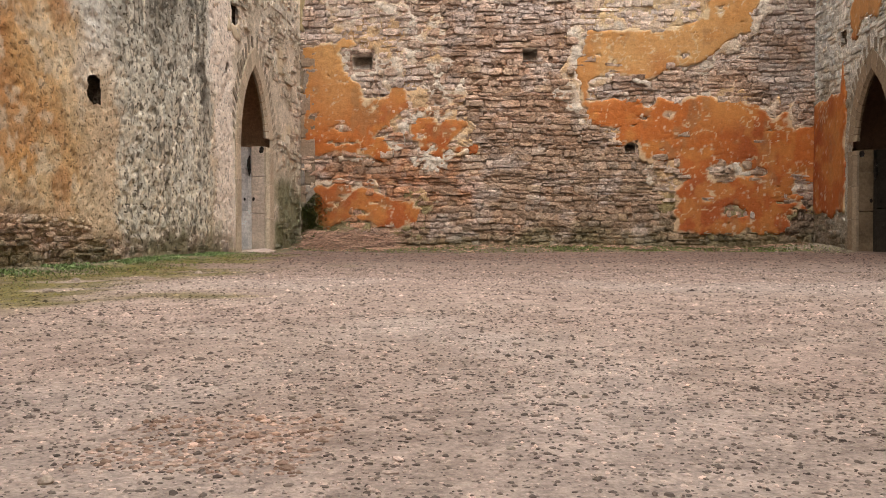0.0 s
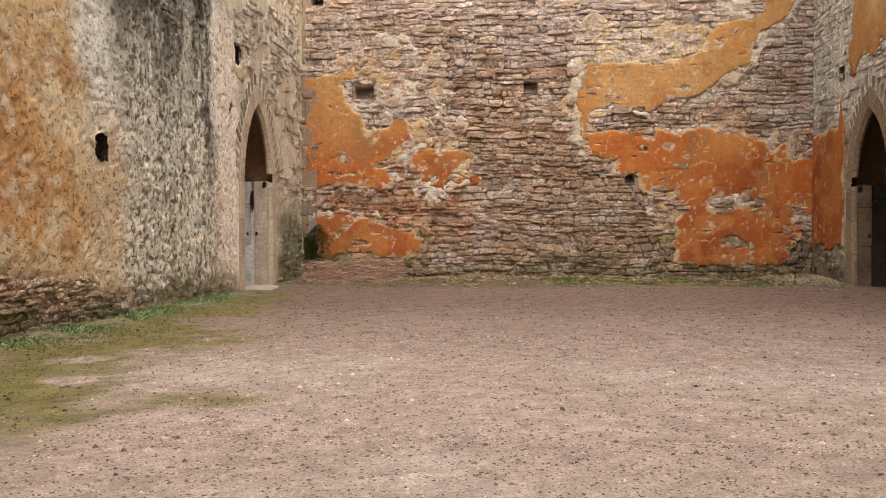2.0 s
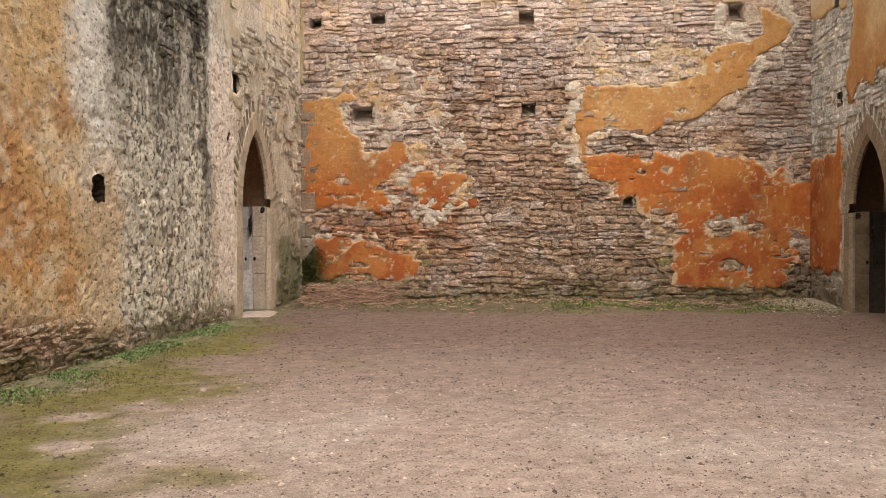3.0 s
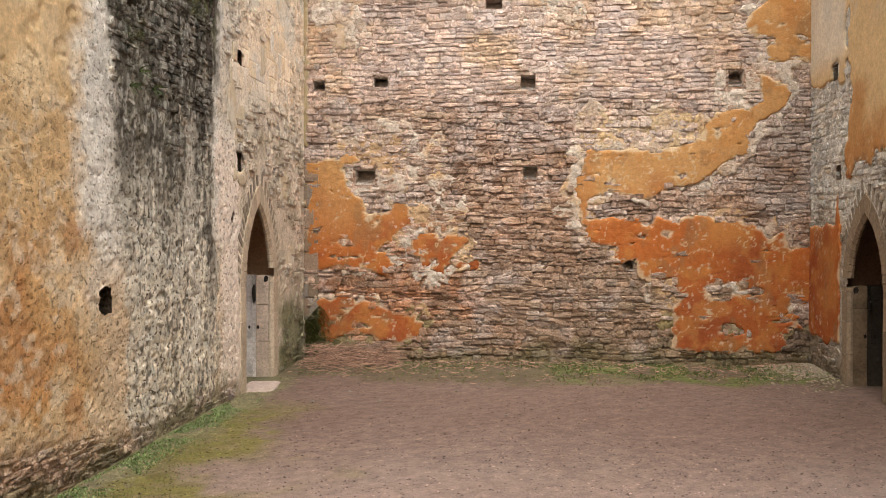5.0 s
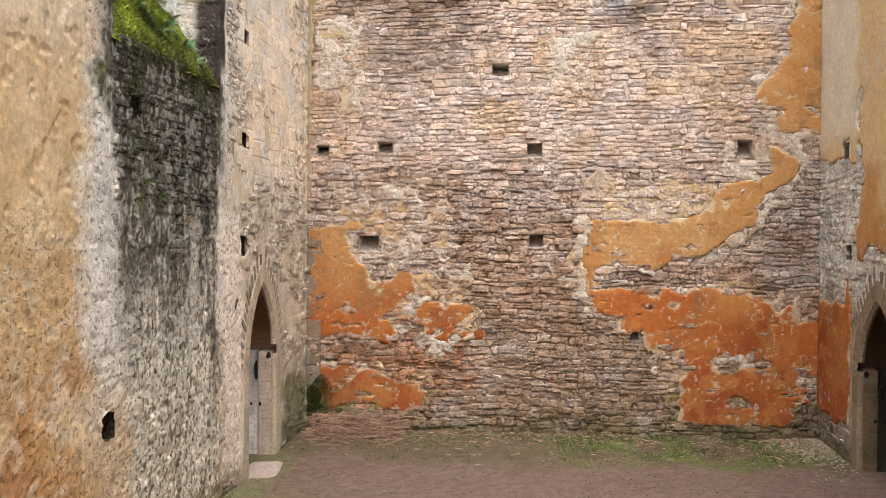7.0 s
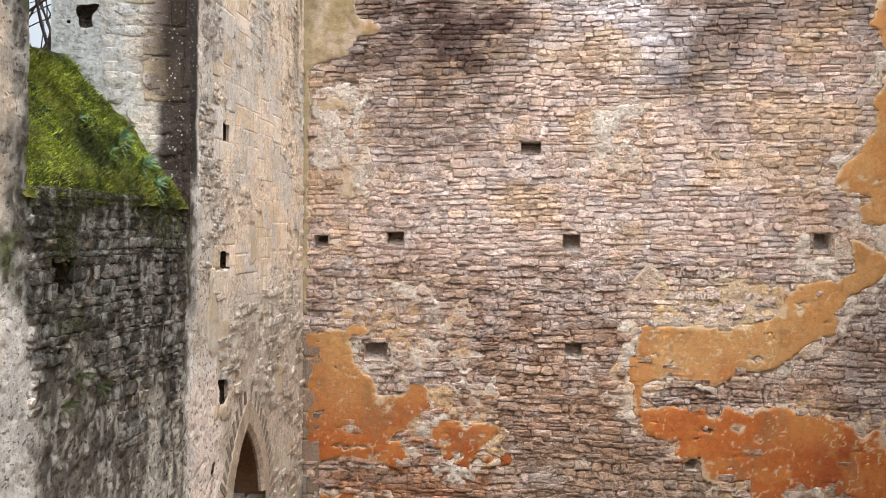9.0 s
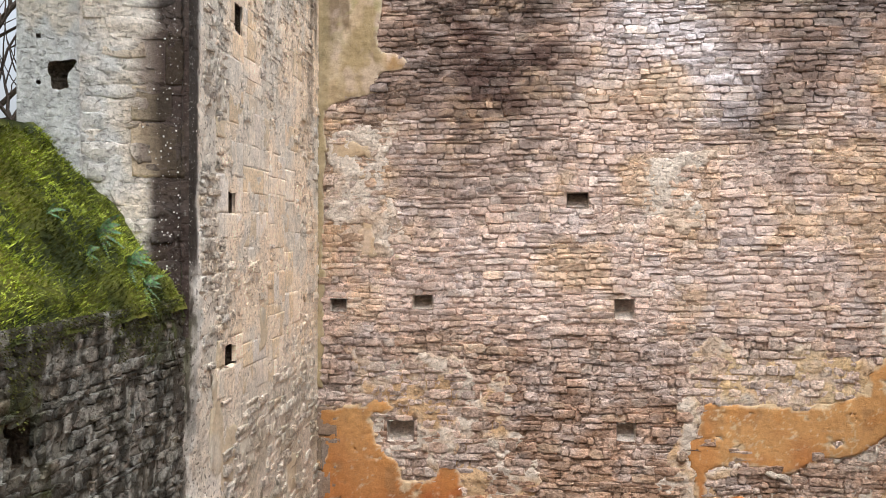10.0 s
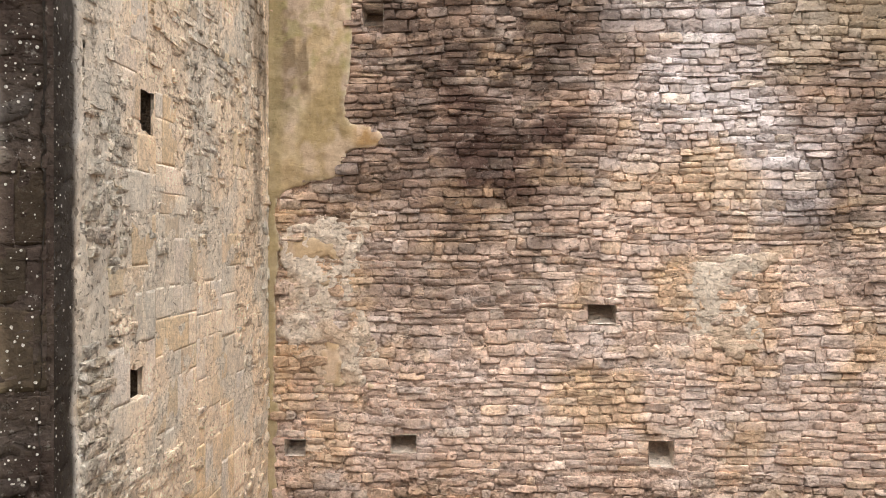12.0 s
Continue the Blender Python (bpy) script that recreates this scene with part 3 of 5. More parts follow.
def orange(u, v, f, seed=71, pale_from=2.4, pale_to=3.6):
    """Ochre-red limewash that fades upwards to yellow ochre, with a pale broken rim."""
    c = np.empty(np.shape(u) + (3,))
    c[:] = (0.42, 0.125, 0.028)
    up = step(pale_from, pale_to, v + 0.5 * fbm(u, v, 0.8, seed, 4))
    c = blend(c, (0.51, 0.275, 0.105), up)
    c = blend(c, (0.29, 0.072, 0.022), step(-0.15, 0.40, fbm(u, v, 0.7, seed + 1, 4)) * (1 - up) * 0.85)
    c = blend(c, (0.46, 0.19, 0.055), step(0.0, 0.5, fbm(u, v, 1.1, seed + 9, 3)) * 0.6)
    c = blend(c, (0.32, 0.080, 0.024), step(1.7, 0.9, v + 0.4 * fbm(u, v, 0.6, seed + 10, 3)) * 0.5)
    c = blend(c, (0.27, 0.15, 0.07), step(0.25, 0.6, fbm(u, v * 0.6, 0.22, seed + 7, 4)) * 0.5)
    c = blend(c, (0.50, 0.22, 0.06), step(0.05, 0.4, fbm(u, v, 0.3, seed + 4, 4)) * 0.45)
    line = np.abs(fbm(u, v, 0.35, seed + 2, 4))
    c = blend(c, (0.60, 0.46, 0.28), step(0.035, 0.01, line) * step(-0.15, 0.2, fbm(u, v, 0.5, seed + 3, 3)) * 0.75)
    c = blend(c, (0.62, 0.50, 0.36), step(0.62, 0.8, fbm(u, v, 0.05, seed + 5, 2)) * step(-0.2, 0.3, fbm(u, v, 0.5, seed + 8, 3)) * 0.6)
    c = blend(c, (0.60, 0.49, 0.33), step(-0.04, -0.005, f + 0.06 * fbm(u, v, 0.3, seed + 6, 3)) * 0.7)
    return c


# ---- setting: ground ----
def ground_height(x, y):
    h = 0.035 * step(-1.5, -2.2, x) * step(Y0, 2.0, y)
    h = h + 0.035 * step(12.3, 13.8, y + 0.3 * fbm(x, y, 0.8, 81, 3)) + 0.05 * step(4.6, 5.7, x) * step(11.8, 13, y)
    inside = step(-2.9, -2.3, x) * step(6.2, 5.9, x) * step(14.8, 14.1, y)
    return (h + 0.02 * fbm(x, y, 1.2, 82, 4) + 0.004 * fbm(x, y, 0.15, 83, 3)) * inside


def ground_tint(x, y):
    c = np.empty(np.shape(x) + (3,))
    c[:] = (0.345, 0.268, 0.228)
    n = fbm(x, y, 1.1, 84, 5)
    c = blend(c, (0.49, 0.42, 0.38), step(0, 0.4, n) * 0.35)
    c = blend(c, (0.34, 0.25, 0.215), step(0, -0.4, n) * 0.35)
    c = blend(c, (0.27, 0.15, 0.10), blob(x, y, (0.98, 1.12, 0.90, 1.06), 85, 0.08, 0.12, 0.15) * 0.3)
    # redder far soil, and painted shading that darkens the floor towards the back wall
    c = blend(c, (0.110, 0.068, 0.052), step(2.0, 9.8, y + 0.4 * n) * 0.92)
    moss = step(-0.2, -0.95, x + 0.12 * (y - 5) + 0.9 * fbm(x, y, 0.9, 86, 5)) * step(1.4, 3.0, y) * step(10.8, 9.2, y)
    c = blend(c, (0.120, 0.105, 0.022), moss * step(-0.6, 0.0, fbm(x, y, 0.35, 87, 4)) * 0.9)
    c = blend(c, (0.17, 0.12, 0.085), moss * step(0.05, 0.3, fbm(x, y, 0.16, 92, 4)) * 0.4)
    foot = step(-1.75, -2.05, x + 0.25 * fbm(x, y, 0.5, 88, 3))
    c = blend(c, (0.115, 0.115, 0.05), foot * 0.7)
    bank = step(12.0, 12.6, y + 0.5 * fbm(x, y, 0.7, 89, 4))
    c = blend(c, (0.085, 0.066, 0.038), bank * 0.9)
    c = blend(c, (0.085, 0.105, 0.025), bank * step(1.2, 2.6, x) * step(-0.2, 0.2, fbm(x, y, 0.4, 90, 4)) * 0.8)
    far = step(0.2, 1.0, np.maximum(np.maximum(X0 - x, x - X1), np.maximum(Y0 - y, y - Y1)))
    c = blend(c, (0.09, 0.11, 0.04), np.clip(far, 0, 1))
    return c * (1 + 0.3 * fbm(x, y, 0.07, 91, 3) * (1 - far))[..., None]


def lines(lo, a, b, hi, fine, wide):
    out = [lo + (a - lo) * k / wide for k in range(wide)]
    return np.array(out + list(np.arange(a, b, fine)) + [b + (hi - b) * k / wide for k in range(wide + 1)])


gx, gy = lines(-400, -2.4, 6.1, 400, 0.05, 24), lines(-400, -4.0, 14.1, 400, 0.05, 24)
GX, GY = np.meshgrid(gx, gy)
ga = (np.arange(len(gy) - 1)[:, None] * len(gx) + np.arange(len(gx) - 1)[None]).ravel()
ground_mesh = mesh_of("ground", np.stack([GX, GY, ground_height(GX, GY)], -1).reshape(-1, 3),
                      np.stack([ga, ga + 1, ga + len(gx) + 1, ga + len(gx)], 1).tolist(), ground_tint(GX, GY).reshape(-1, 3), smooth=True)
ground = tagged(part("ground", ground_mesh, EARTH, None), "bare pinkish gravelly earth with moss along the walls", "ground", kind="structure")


def setting(name, label):
    ob = new(name)
    return tagged(ob, label, "wall", kind="structure")


wall_back = setting("wall_back", "tall coursed rubble wall with torn ochre plaster")
wall_left = setting("wall_left", "pitted ochre plaster wall with black rain stains")
wall_right = setting("wall_right", "rubble wall with ochre plaster and a pointed doorway")
wall_rear = setting("wall_rear", "unseen plain rubble wall added to close the hall and cut frontal light")


def block(name, lo, hi, colour, material, parent, label=""):
    bm = bmesh.new()
    bmesh.ops.create_cube(bm, size=1.0)
    bm.transform(Matrix.Translation([(a + b) / 2 for a, b in zip(lo, hi)]) @ Matrix.Diagonal([b - a for a, b in zip(lo, hi)] + [1]))
    me = bpy.data.meshes.new(name)
    bm.to_mesh(me)
    bm.free()
    at = me.color_attributes.new("tint", "FLOAT_COLOR", "POINT")
    for d in at.data:
        d.color = (*colour, 1)
    return part(name, me, material, parent, label)


def worn_block(name, lo, hi, colour, material, parent, label, seed, wear=0.006):
    """A dressed stone with rounded arrises and a weathered, dented face."""
    bm = bmesh.new()
    bmesh.ops.create_cube(bm, size=2.0)
    bmesh.ops.subdivide_edges(bm, edges=bm.edges[:], cuts=5, use_grid_fill=True)
    mid, half_size = [(a + b) / 2 for a, b in zip(lo, hi)], [(b - a) / 2 for a, b in zip(lo, hi)]
    for v in bm.verts:
        at_edge = sum(abs(c) > 0.99 for c in v.co)
        p = Vector([m + c * h for m, c, h in zip(mid, v.co, half_size)])
        inward = Vector(mid) - p
        dent = wear * (0.45 * (at_edge - 1) + 0.5 * noise.noise(p * 7 + Vector((seed, 0, 0))) + 0.3 * noise.noise(p * 19))
        v.co = p + inward.normalized() * max(dent, -0.2 * wear)
    me = bpy.data.meshes.new(name)
    bm.to_mesh(me)
    bm.free()
    at = me.color_attributes.new("tint", "FLOAT_COLOR", "POINT")
    for v, d in zip(me.vertices, at.data):
        k = 1 + 0.35 * noise.noise(v.co * 5 + Vector((0, seed, 0)))
        d.color = (*[c * k for c in colour], 1)
    return part(name, me, material, parent, label)


GREY = (0.30, 0.25, 0.19)
# ---- back wall ----
def hole(u, v, w=0.24, h=0.22):
    """A putlog hole given by the middle of its upper edge."""
    return (u - w / 2, u + w / 2, v - h, v)


BACK_HOLES = [hole(-1.97, 4.60, 0.20, 0.16), hole(-0.95, 4.65, 0.24, 0.17), hole(1.43, 4.63, 0.23, 0.24), hole(4.66, 4.66, 0.23, 0.27),
              hole(-1.21, 3.14, 0.32, 0.25), hole(1.46, 3.18, 0.22, 0.22), hole(0.88, 5.88, 0.26, 0.18), hole(-1.25, 8.66, 0.20, 0.21),
              hole(3.02, 1.66, 0.16, 0.15), hole(2.72, 2.99, 0.09, 0.07)]


OCHRE_LEFT = [(-2.16, 3.24), (-1.65, 3.29), (-1.39, 3.40), (-1.35, 3.29), (-1.59, 3.17), (-1.59, 2.98), (-1.45, 2.83), (-1.28, 2.62), (-1.20, 2.33), (-0.81, 2.39),
              (-0.70, 2.62), (-0.58, 2.59), (-0.46, 2.43), (-0.46, 2.25), (-0.79, 2.07), (-0.77, 1.98), (-1.19, 1.76), (-1.31, 1.54), (-2.03, 1.54), (-2.14, 1.65)]
OCHRE_FLAP = [(-1.28, 1.56), (-1.23, 1.70), (-1.09, 1.76), (-0.91, 1.76), (-0.81, 1.61), (-0.85, 1.45), (-1.19, 1.49)]
OCHRE_SCRAPS = [(-0.40, 1.98), (-0.17, 2.04), (0.11, 1.91), (0.20, 2.02), (0.40, 2.01), (0.38, 1.92), (0.16, 1.66), (0.58, 1.64), (0.58, 1.57), (0.11, 1.57), (0.05, 1.43),
                (-0.06, 1.52), (-0.02, 1.70), (-0.26, 1.63), (-0.46, 1.76)]
OCHRE_LOW = [(-2.00, 0.98), (-1.65, 1.04), (-1.28, 0.95), (-0.72, 0.78), (-0.37, 0.79), (-0.30, 0.65), (-0.35, 0.51), (-0.61, 0.32), (-1.09, 0.41), (-1.37, 0.53), (-1.79, 0.37), (-1.97, 0.40)]
OCHRE_ARM = [(2.40, 3.37), (3.59, 3.37), (3.89, 3.45), (4.20, 3.54), (4.24, 3.80), (4.37, 3.94), (4.88, 3.99), (5.15, 4.19), (5.05, 4.54), (5.44, 4.39), (5.41, 4.10), (5.01, 3.88), (4.84, 3.62),
             (4.80, 3.38), (4.41, 3.18), (4.11, 2.90), (3.68, 2.81), (3.29, 2.64), (2.85, 2.76), (2.56, 2.75), (2.36, 2.61), (2.25, 2.70), (2.23, 2.97), (2.31, 3.19)]
OCHRE_HIGH = [(5.34, 5.98), (5.36, 6.30), (5.50, 7.00), (5.25, 7.35), (5.45, 7.80), (5.90, 7.90), (5.90, 4.75), (5.17, 4.80), (5.15, 4.98), (5.26, 5.12), (4.96, 5.16), (4.77, 5.29), (5.13, 5.68)]
OCHRE_BAND = [(2.41, 2.30), (3.20, 2.34), (3.24, 2.19), (3.40, 2.19), (3.46, 2.32), (3.75, 2.26), (3.90, 2.35), (4.20, 2.34), (4.55, 2.26), (5.06, 2.14), (5.19, 1.99), (5.36, 2.13), (5.49, 1.82),
              (5.90, 1.85), (5.90, 1.30), (3.74, 1.30), (3.74, 1.41), (3.55, 1.36), (3.25, 1.36), (3.16, 1.72), (2.82, 1.63), (2.86, 1.90), (2.36, 2.03)]
OCHRE_FOOT = [(3.74, 1.40), (5.90, 1.40), (5.82, 1.07), (5.54, 0.76), (5.71, 0.59), (5.37, 0.54), (5.42, 0.32), (4.73, 0.22), (3.76, 0.30), (3.74, 0.88), (3.95, 1.10), (3.74, 1.16)]


def torn_edge(x, z, seed):
    """Raggedness of a plaster edge: broad bites and small chips, longer along the courses than across."""
    return 0.05 * fbm(x, z, 0.4, seed, 5) + 0.05 * fbm(x * 0.8, z * 1.25, 0.10, seed + 3, 4) - 0.034


def worn_through(x, z, f, seed):
    """Opens small flat lacunae inside a patch where single stones show."""
    return np.maximum(f, 0.14 * (fbm(x * 0.6, z * 1.4, 0.15, seed + 60, 3) - 0.66))


def plaster_low_left(x, z):
    w = torn_edge(x, z, 101)
    f = np.minimum(patch_field(x, z, OCHRE_LEFT), patch_field(x, z, OCHRE_FLAP) + 0.015)
    f = np.minimum(f, patch_field(x, z, OCHRE_LOW) + 0.05 * fbm(x, z, 0.22, 120, 5))
    f = np.minimum(f, patch_field(x, z, OCHRE_SCRAPS) + 0.07 * fbm(x, z, 0.20, 128, 5))
    f = np.maximum(f, (1 - np.hypot((x + 1.56) / 0.14, (z - 1.96) / 0.06)) * 0.08)
    f = np.maximum(f, (1 - np.hypot((x + 1.28) / 0.16, (z - 0.60) / 0.06)) * 0.08)
    return worn_through(x, z, f, 101) + w


def plaster_right(x, z):
    f = np.minimum(np.minimum(patch_field(x, z, OCHRE_ARM), patch_field(x, z, OCHRE_HIGH)), np.minimum(patch_field(x, z, OCHRE_BAND), patch_field(x, z, OCHRE_FOOT)))
    f = np.minimum(f, box_field(x, z, (2.22, 2.42, 2.2, 2.8)) + 0.05)
    f = np.maximum(f, 0.10 - np.hypot(x - 3.02, z - 1.58))
    f = np.maximum(f, 0.075 - np.hypot(x - 2.74, z - 2.94))
    for cu, cv, ru, rv in ((4.50, 1.20, 0.40, 0.12), (4.60, 0.60, 0.20, 0.14), (4.97, 1.20, 0.12, 0.12), (5.60, 0.95, 0.14, 0.20), (5.60, 0.50, 0.20, 0.14), (5.62, 1.98, 0.18, 0.14), (3.62, 2.08, 0.11, 0.06)):
        f = np.maximum(f, (1 - np.hypot((x - cu) / ru, (z - cv) / rv)) * 0.09)
    return worn_through(x, z, f, 102) + torn_edge(x, z, 102)


TOP_PATCH = [(-2.30, 9.0), (-1.45, 9.0), (-1.45, 8.49), (-1.47, 8.15), (-1.51, 7.73), (-1.44, 7.56), (-1.20, 7.47), (-1.16, 7.38), (-1.42, 7.33), (-1.50, 7.27), (-1.51, 7.06), (-1.96, 6.96),
             (-2.13, 6.86), (-2.30, 6.72)]


def plaster_top(x, z):
    f = patch_field(x, z, TOP_PATCH)
    f = np.minimum(f, box_field(x, z, (-2.3, -2.15, 3.5, 7.2)) * 2.0)
    f = np.minimum(f, box_field(x, z, (-2.08, -1.56, 6.27, 6.51)) + 0.03)
    f = np.minimum(f, box_field(x, z, (-1.28, -1.05, 6.30, 6.44)) + 0.02)
    f = np.minimum(f, box_field(x, z, (-2.08, -1.51, 6.02, 6.16)) + 0.03)
    f = np.minimum(f, box_field(x, z, (-1.77, -1.50, 5.06, 5.72)) + 0.03)
    f = np.minimum(f, box_field(x, z, (-1.77, -1.20, 5.04, 5.20)) + 0.03)
    k = 0.35 + 0.65 * step(7.0, 6.7, z)
    return f + k * 0.11 * fbm(x, z, 0.4, 103, 6) + k * 0.06 * fbm(x, z, 0.14, 106, 4)


def top_plaster_tint(u, v, f):
    c = np.empty(np.shape(u) + (3,))
    c[:] = (0.48, 0.36, 0.225)
    c = blend(c, (0.58, 0.48, 0.35), step(0.0, 0.4, fbm(u, v, 0.35, 129, 5)) * 0.6)
    c = blend(c, (0.33, 0.25, 0.125), step(-0.1, 0.4, fbm(u, v * 0.5, 0.4, 111, 4)) * step(6.6, 7.4, v) * 0.8)
    c = blend(c, (0.20, 0.145, 0.09), step(0.0, 0.35, streak(u, v, 112, 0.15) + 0.15 * (v - 7.9)) * step(7.2, 8.0, v) * 0.85)
    c = blend(c, (0.52, 0.38, 0.24), step(6.8, 6.2, v) * 0.7)
    c = blend(c, (0.34, 0.20, 0.08), step(-1.46, -1.34, u) * step(7.2, 7.3, v) * step(7.7, 7.55, v) * 0.8)
    c = blend(c, (0.60, 0.47, 0.38), step(0.1, 0.4, fbm(u, v * 0.7, 0.25, 250, 4)) * 0.5)
    c = blend(c, (0.30, 0.27, 0.11), step(0.15, 0.45, fbm(u, v, 0.18, 251, 4)) * step(7.4, 8.0, v) * 0.6)
    c = blend(c, (0.33, 0.265, 0.14), step(-2.06, -2.13, u) * 0.75)
    return blend(c, (0.58, 0.50, 0.38), step(-0.04, 0.0, f) * 0.7)


surface("mortar", BACK, X0 - 0.3, X1 + 0.3, -0.3, TOP, 0.03, lambda u, v: back_tint(u, v) * 1.0, lambda u, v: -0.010 + 0.008 * step(3.2, 4.6, v) - 0.008 * step(6.0, 7.0, v) + 0.009 * fbm(u, v, 0.9, 114, 3) + 0.009 * fbm(u, v, 0.10, 113, 3),
        MORTAR, wall_back, BACK_HOLES)
for h in BACK_HOLES:
    hole_lining(BACK, h, (0.74, 0.65, 0.57), LIME, wall_back, 0.42 if h[1] - h[0] > 0.12 else 0.07, fill=0.22)


def undercoat(x, z):
    f = np.minimum(plaster_right(x, z), plaster_low_left(x, z)) - 0.05 - 0.10 * step(-0.1, 0.5, fbm(x, z, 0.7, 115, 3))
    f = np.minimum(f, box_field(x, z, (2.35, 4.3, 3.25, 3.85)) - 0.19)
    f = np.minimum(f, box_field(x, z, (2.0, 2.45, 2.1, 3.5)) - 0.02)
    f = np.minimum(f, box_field(x, z, (4.3, 5.4, 3.6, 4.6)) - 0.02)
    f = np.minimum(f, box_field(x, z, (-0.9, 0.45, 1.6, 2.7)) + 0.03)
    f = np.minimum(f, box_field(x, z, (-1.7, 0.2, 2.7, 3.9)) + 0.04)
    f = np.minimum(f, box_field(x, z, (1.5, 2.35, 5.4, 6.3)) + 0.10)
    f = np.minimum(f, box_field(x, z, (-2.2, -1.2, 5.0, 6.8)) + 0.12)
    f = np.minimum(f, box_field(x, z, (-2.0, -0.35, 0.22, 0.85)) - 0.02)
    f = f + 0.28 * fbm(x, z, 0.35, 116, 6)
    f = np.maximum(f, -0.025 - np.minimum(plaster_right(x, z), plaster_low_left(x, z)))
    for u0, u1, v0, v1 in BACK_HOLES:
        f = np.maximum(f, 0.04 - box_field(x, z, (u0, u1, v0, v1)))
    return f


def undercoat_tint(u, v, f):
    c = np.empty(np.shape(u) + (3,))
    c[:] = (0.64, 0.55, 0.46)
    c = blend(c, (0.52, 0.38, 0.27), step(0, 0.4, fbm(u, v, 0.4, 117, 4)) * 0.7)
    c = blend(c, (0.56, 0.34, 0.15), step(-0.05, 0.4, fbm(u, v, 0.4, 118, 4)) * step(4.3, 3.6, v) * 0.75)
    c = blend(c, (0.62, 0.44, 0.23), step(0.15, -0.05, box_field(u, v, (2.3, 4.4, 3.2, 4.0))) * step(-0.3, 0.2, fbm(u, v, 0.3, 236, 4)) * 0.7)
    return blend(c, (0.24, 0.19, 0.085), step(0.95, 0.6, v + 0.3 * fbm(u, v, 0.3, 119, 4)) * 0.9)


plaster(BACK, (-2.25, 5.84, 0.15, 7.0), undercoat, undercoat_tint, LIME, wall_back, out=0.015, label="ragged remains of pale lime undercoat", seed=9, lumpy=0.022)
plaster(BACK, (-2.25, 0.7, 0.3, 3.5), plaster_low_left, lambda u, v, f: orange(u, v, f, 71, 1.6, 3.5), RENDER, wall_back, out=0.027, label="torn patch of ochre-red plaster")
plaster(BACK, (2.0, 5.84, 0.15, 8.0), plaster_right, lambda u, v, f: orange(u, v, f, 78, 2.2, 3.0), RENDER, wall_back, out=0.027, label="torn patch of ochre-red plaster")
plaster(BACK, (-2.25, -0.6, 3.4, 9.0), plaster_top, top_plaster_tint, RENDER, wall_back, out=0.017, lumpy=0.008, label="patch of yellowish bare plaster")
bare = lambda u, v, w, h: (plaster_right(u, v) < -0.05) | (plaster_low_left(u, v) < -0.05) | (plaster_top(u, v) < -0.04)
stones(BACK, (-2.26, -1.98, 0.72, 3.3), (0.26, 0.42), (0.28, 0.30), ASHLAR, wall_back, lambda u, v: blend(back_tint(u, v), (0.20, 0.145, 0.10), 0.8 + 0 * u), 3, (),
       proud=(0.022, 0.03), gap=0.003, squared=True, name="quoin")
stones(BACK, (X0 - 0.1, X1 + 0.05, -0.1, 4.3), (0.05, 0.125), (0.08, 0.30), STONE, wall_back, back_tint, 5, BACK_HOLES, skip=bare, proud=(-0.002, 0.028), gap=0.003)
stones(BACK, (X0 - 0.1, X1 + 0.05, 4.3, TOP), (0.055, 0.125), (0.09, 0.34), STONE_HIGH, wall_back, back_tint, 4, BACK_HOLES, skip=bare, near=(-1.3, 2.7, 5.2, 7.2),
       proud=(0.001, 0.012), gap=0.002)
block("wall_core", (X0 - 1.1, Y1 + 0.5, -0.5), (X1 + 1.1, Y1 + 1.2, TOP), GREY, MORTAR, wall_back)
block("wall_cap", (X0 - 1.1, Y1 - 0.02, TOP), (X1 + 1.1, Y1 + 1.2, TOP + 0.12), GREY, MORTAR, wall_back)


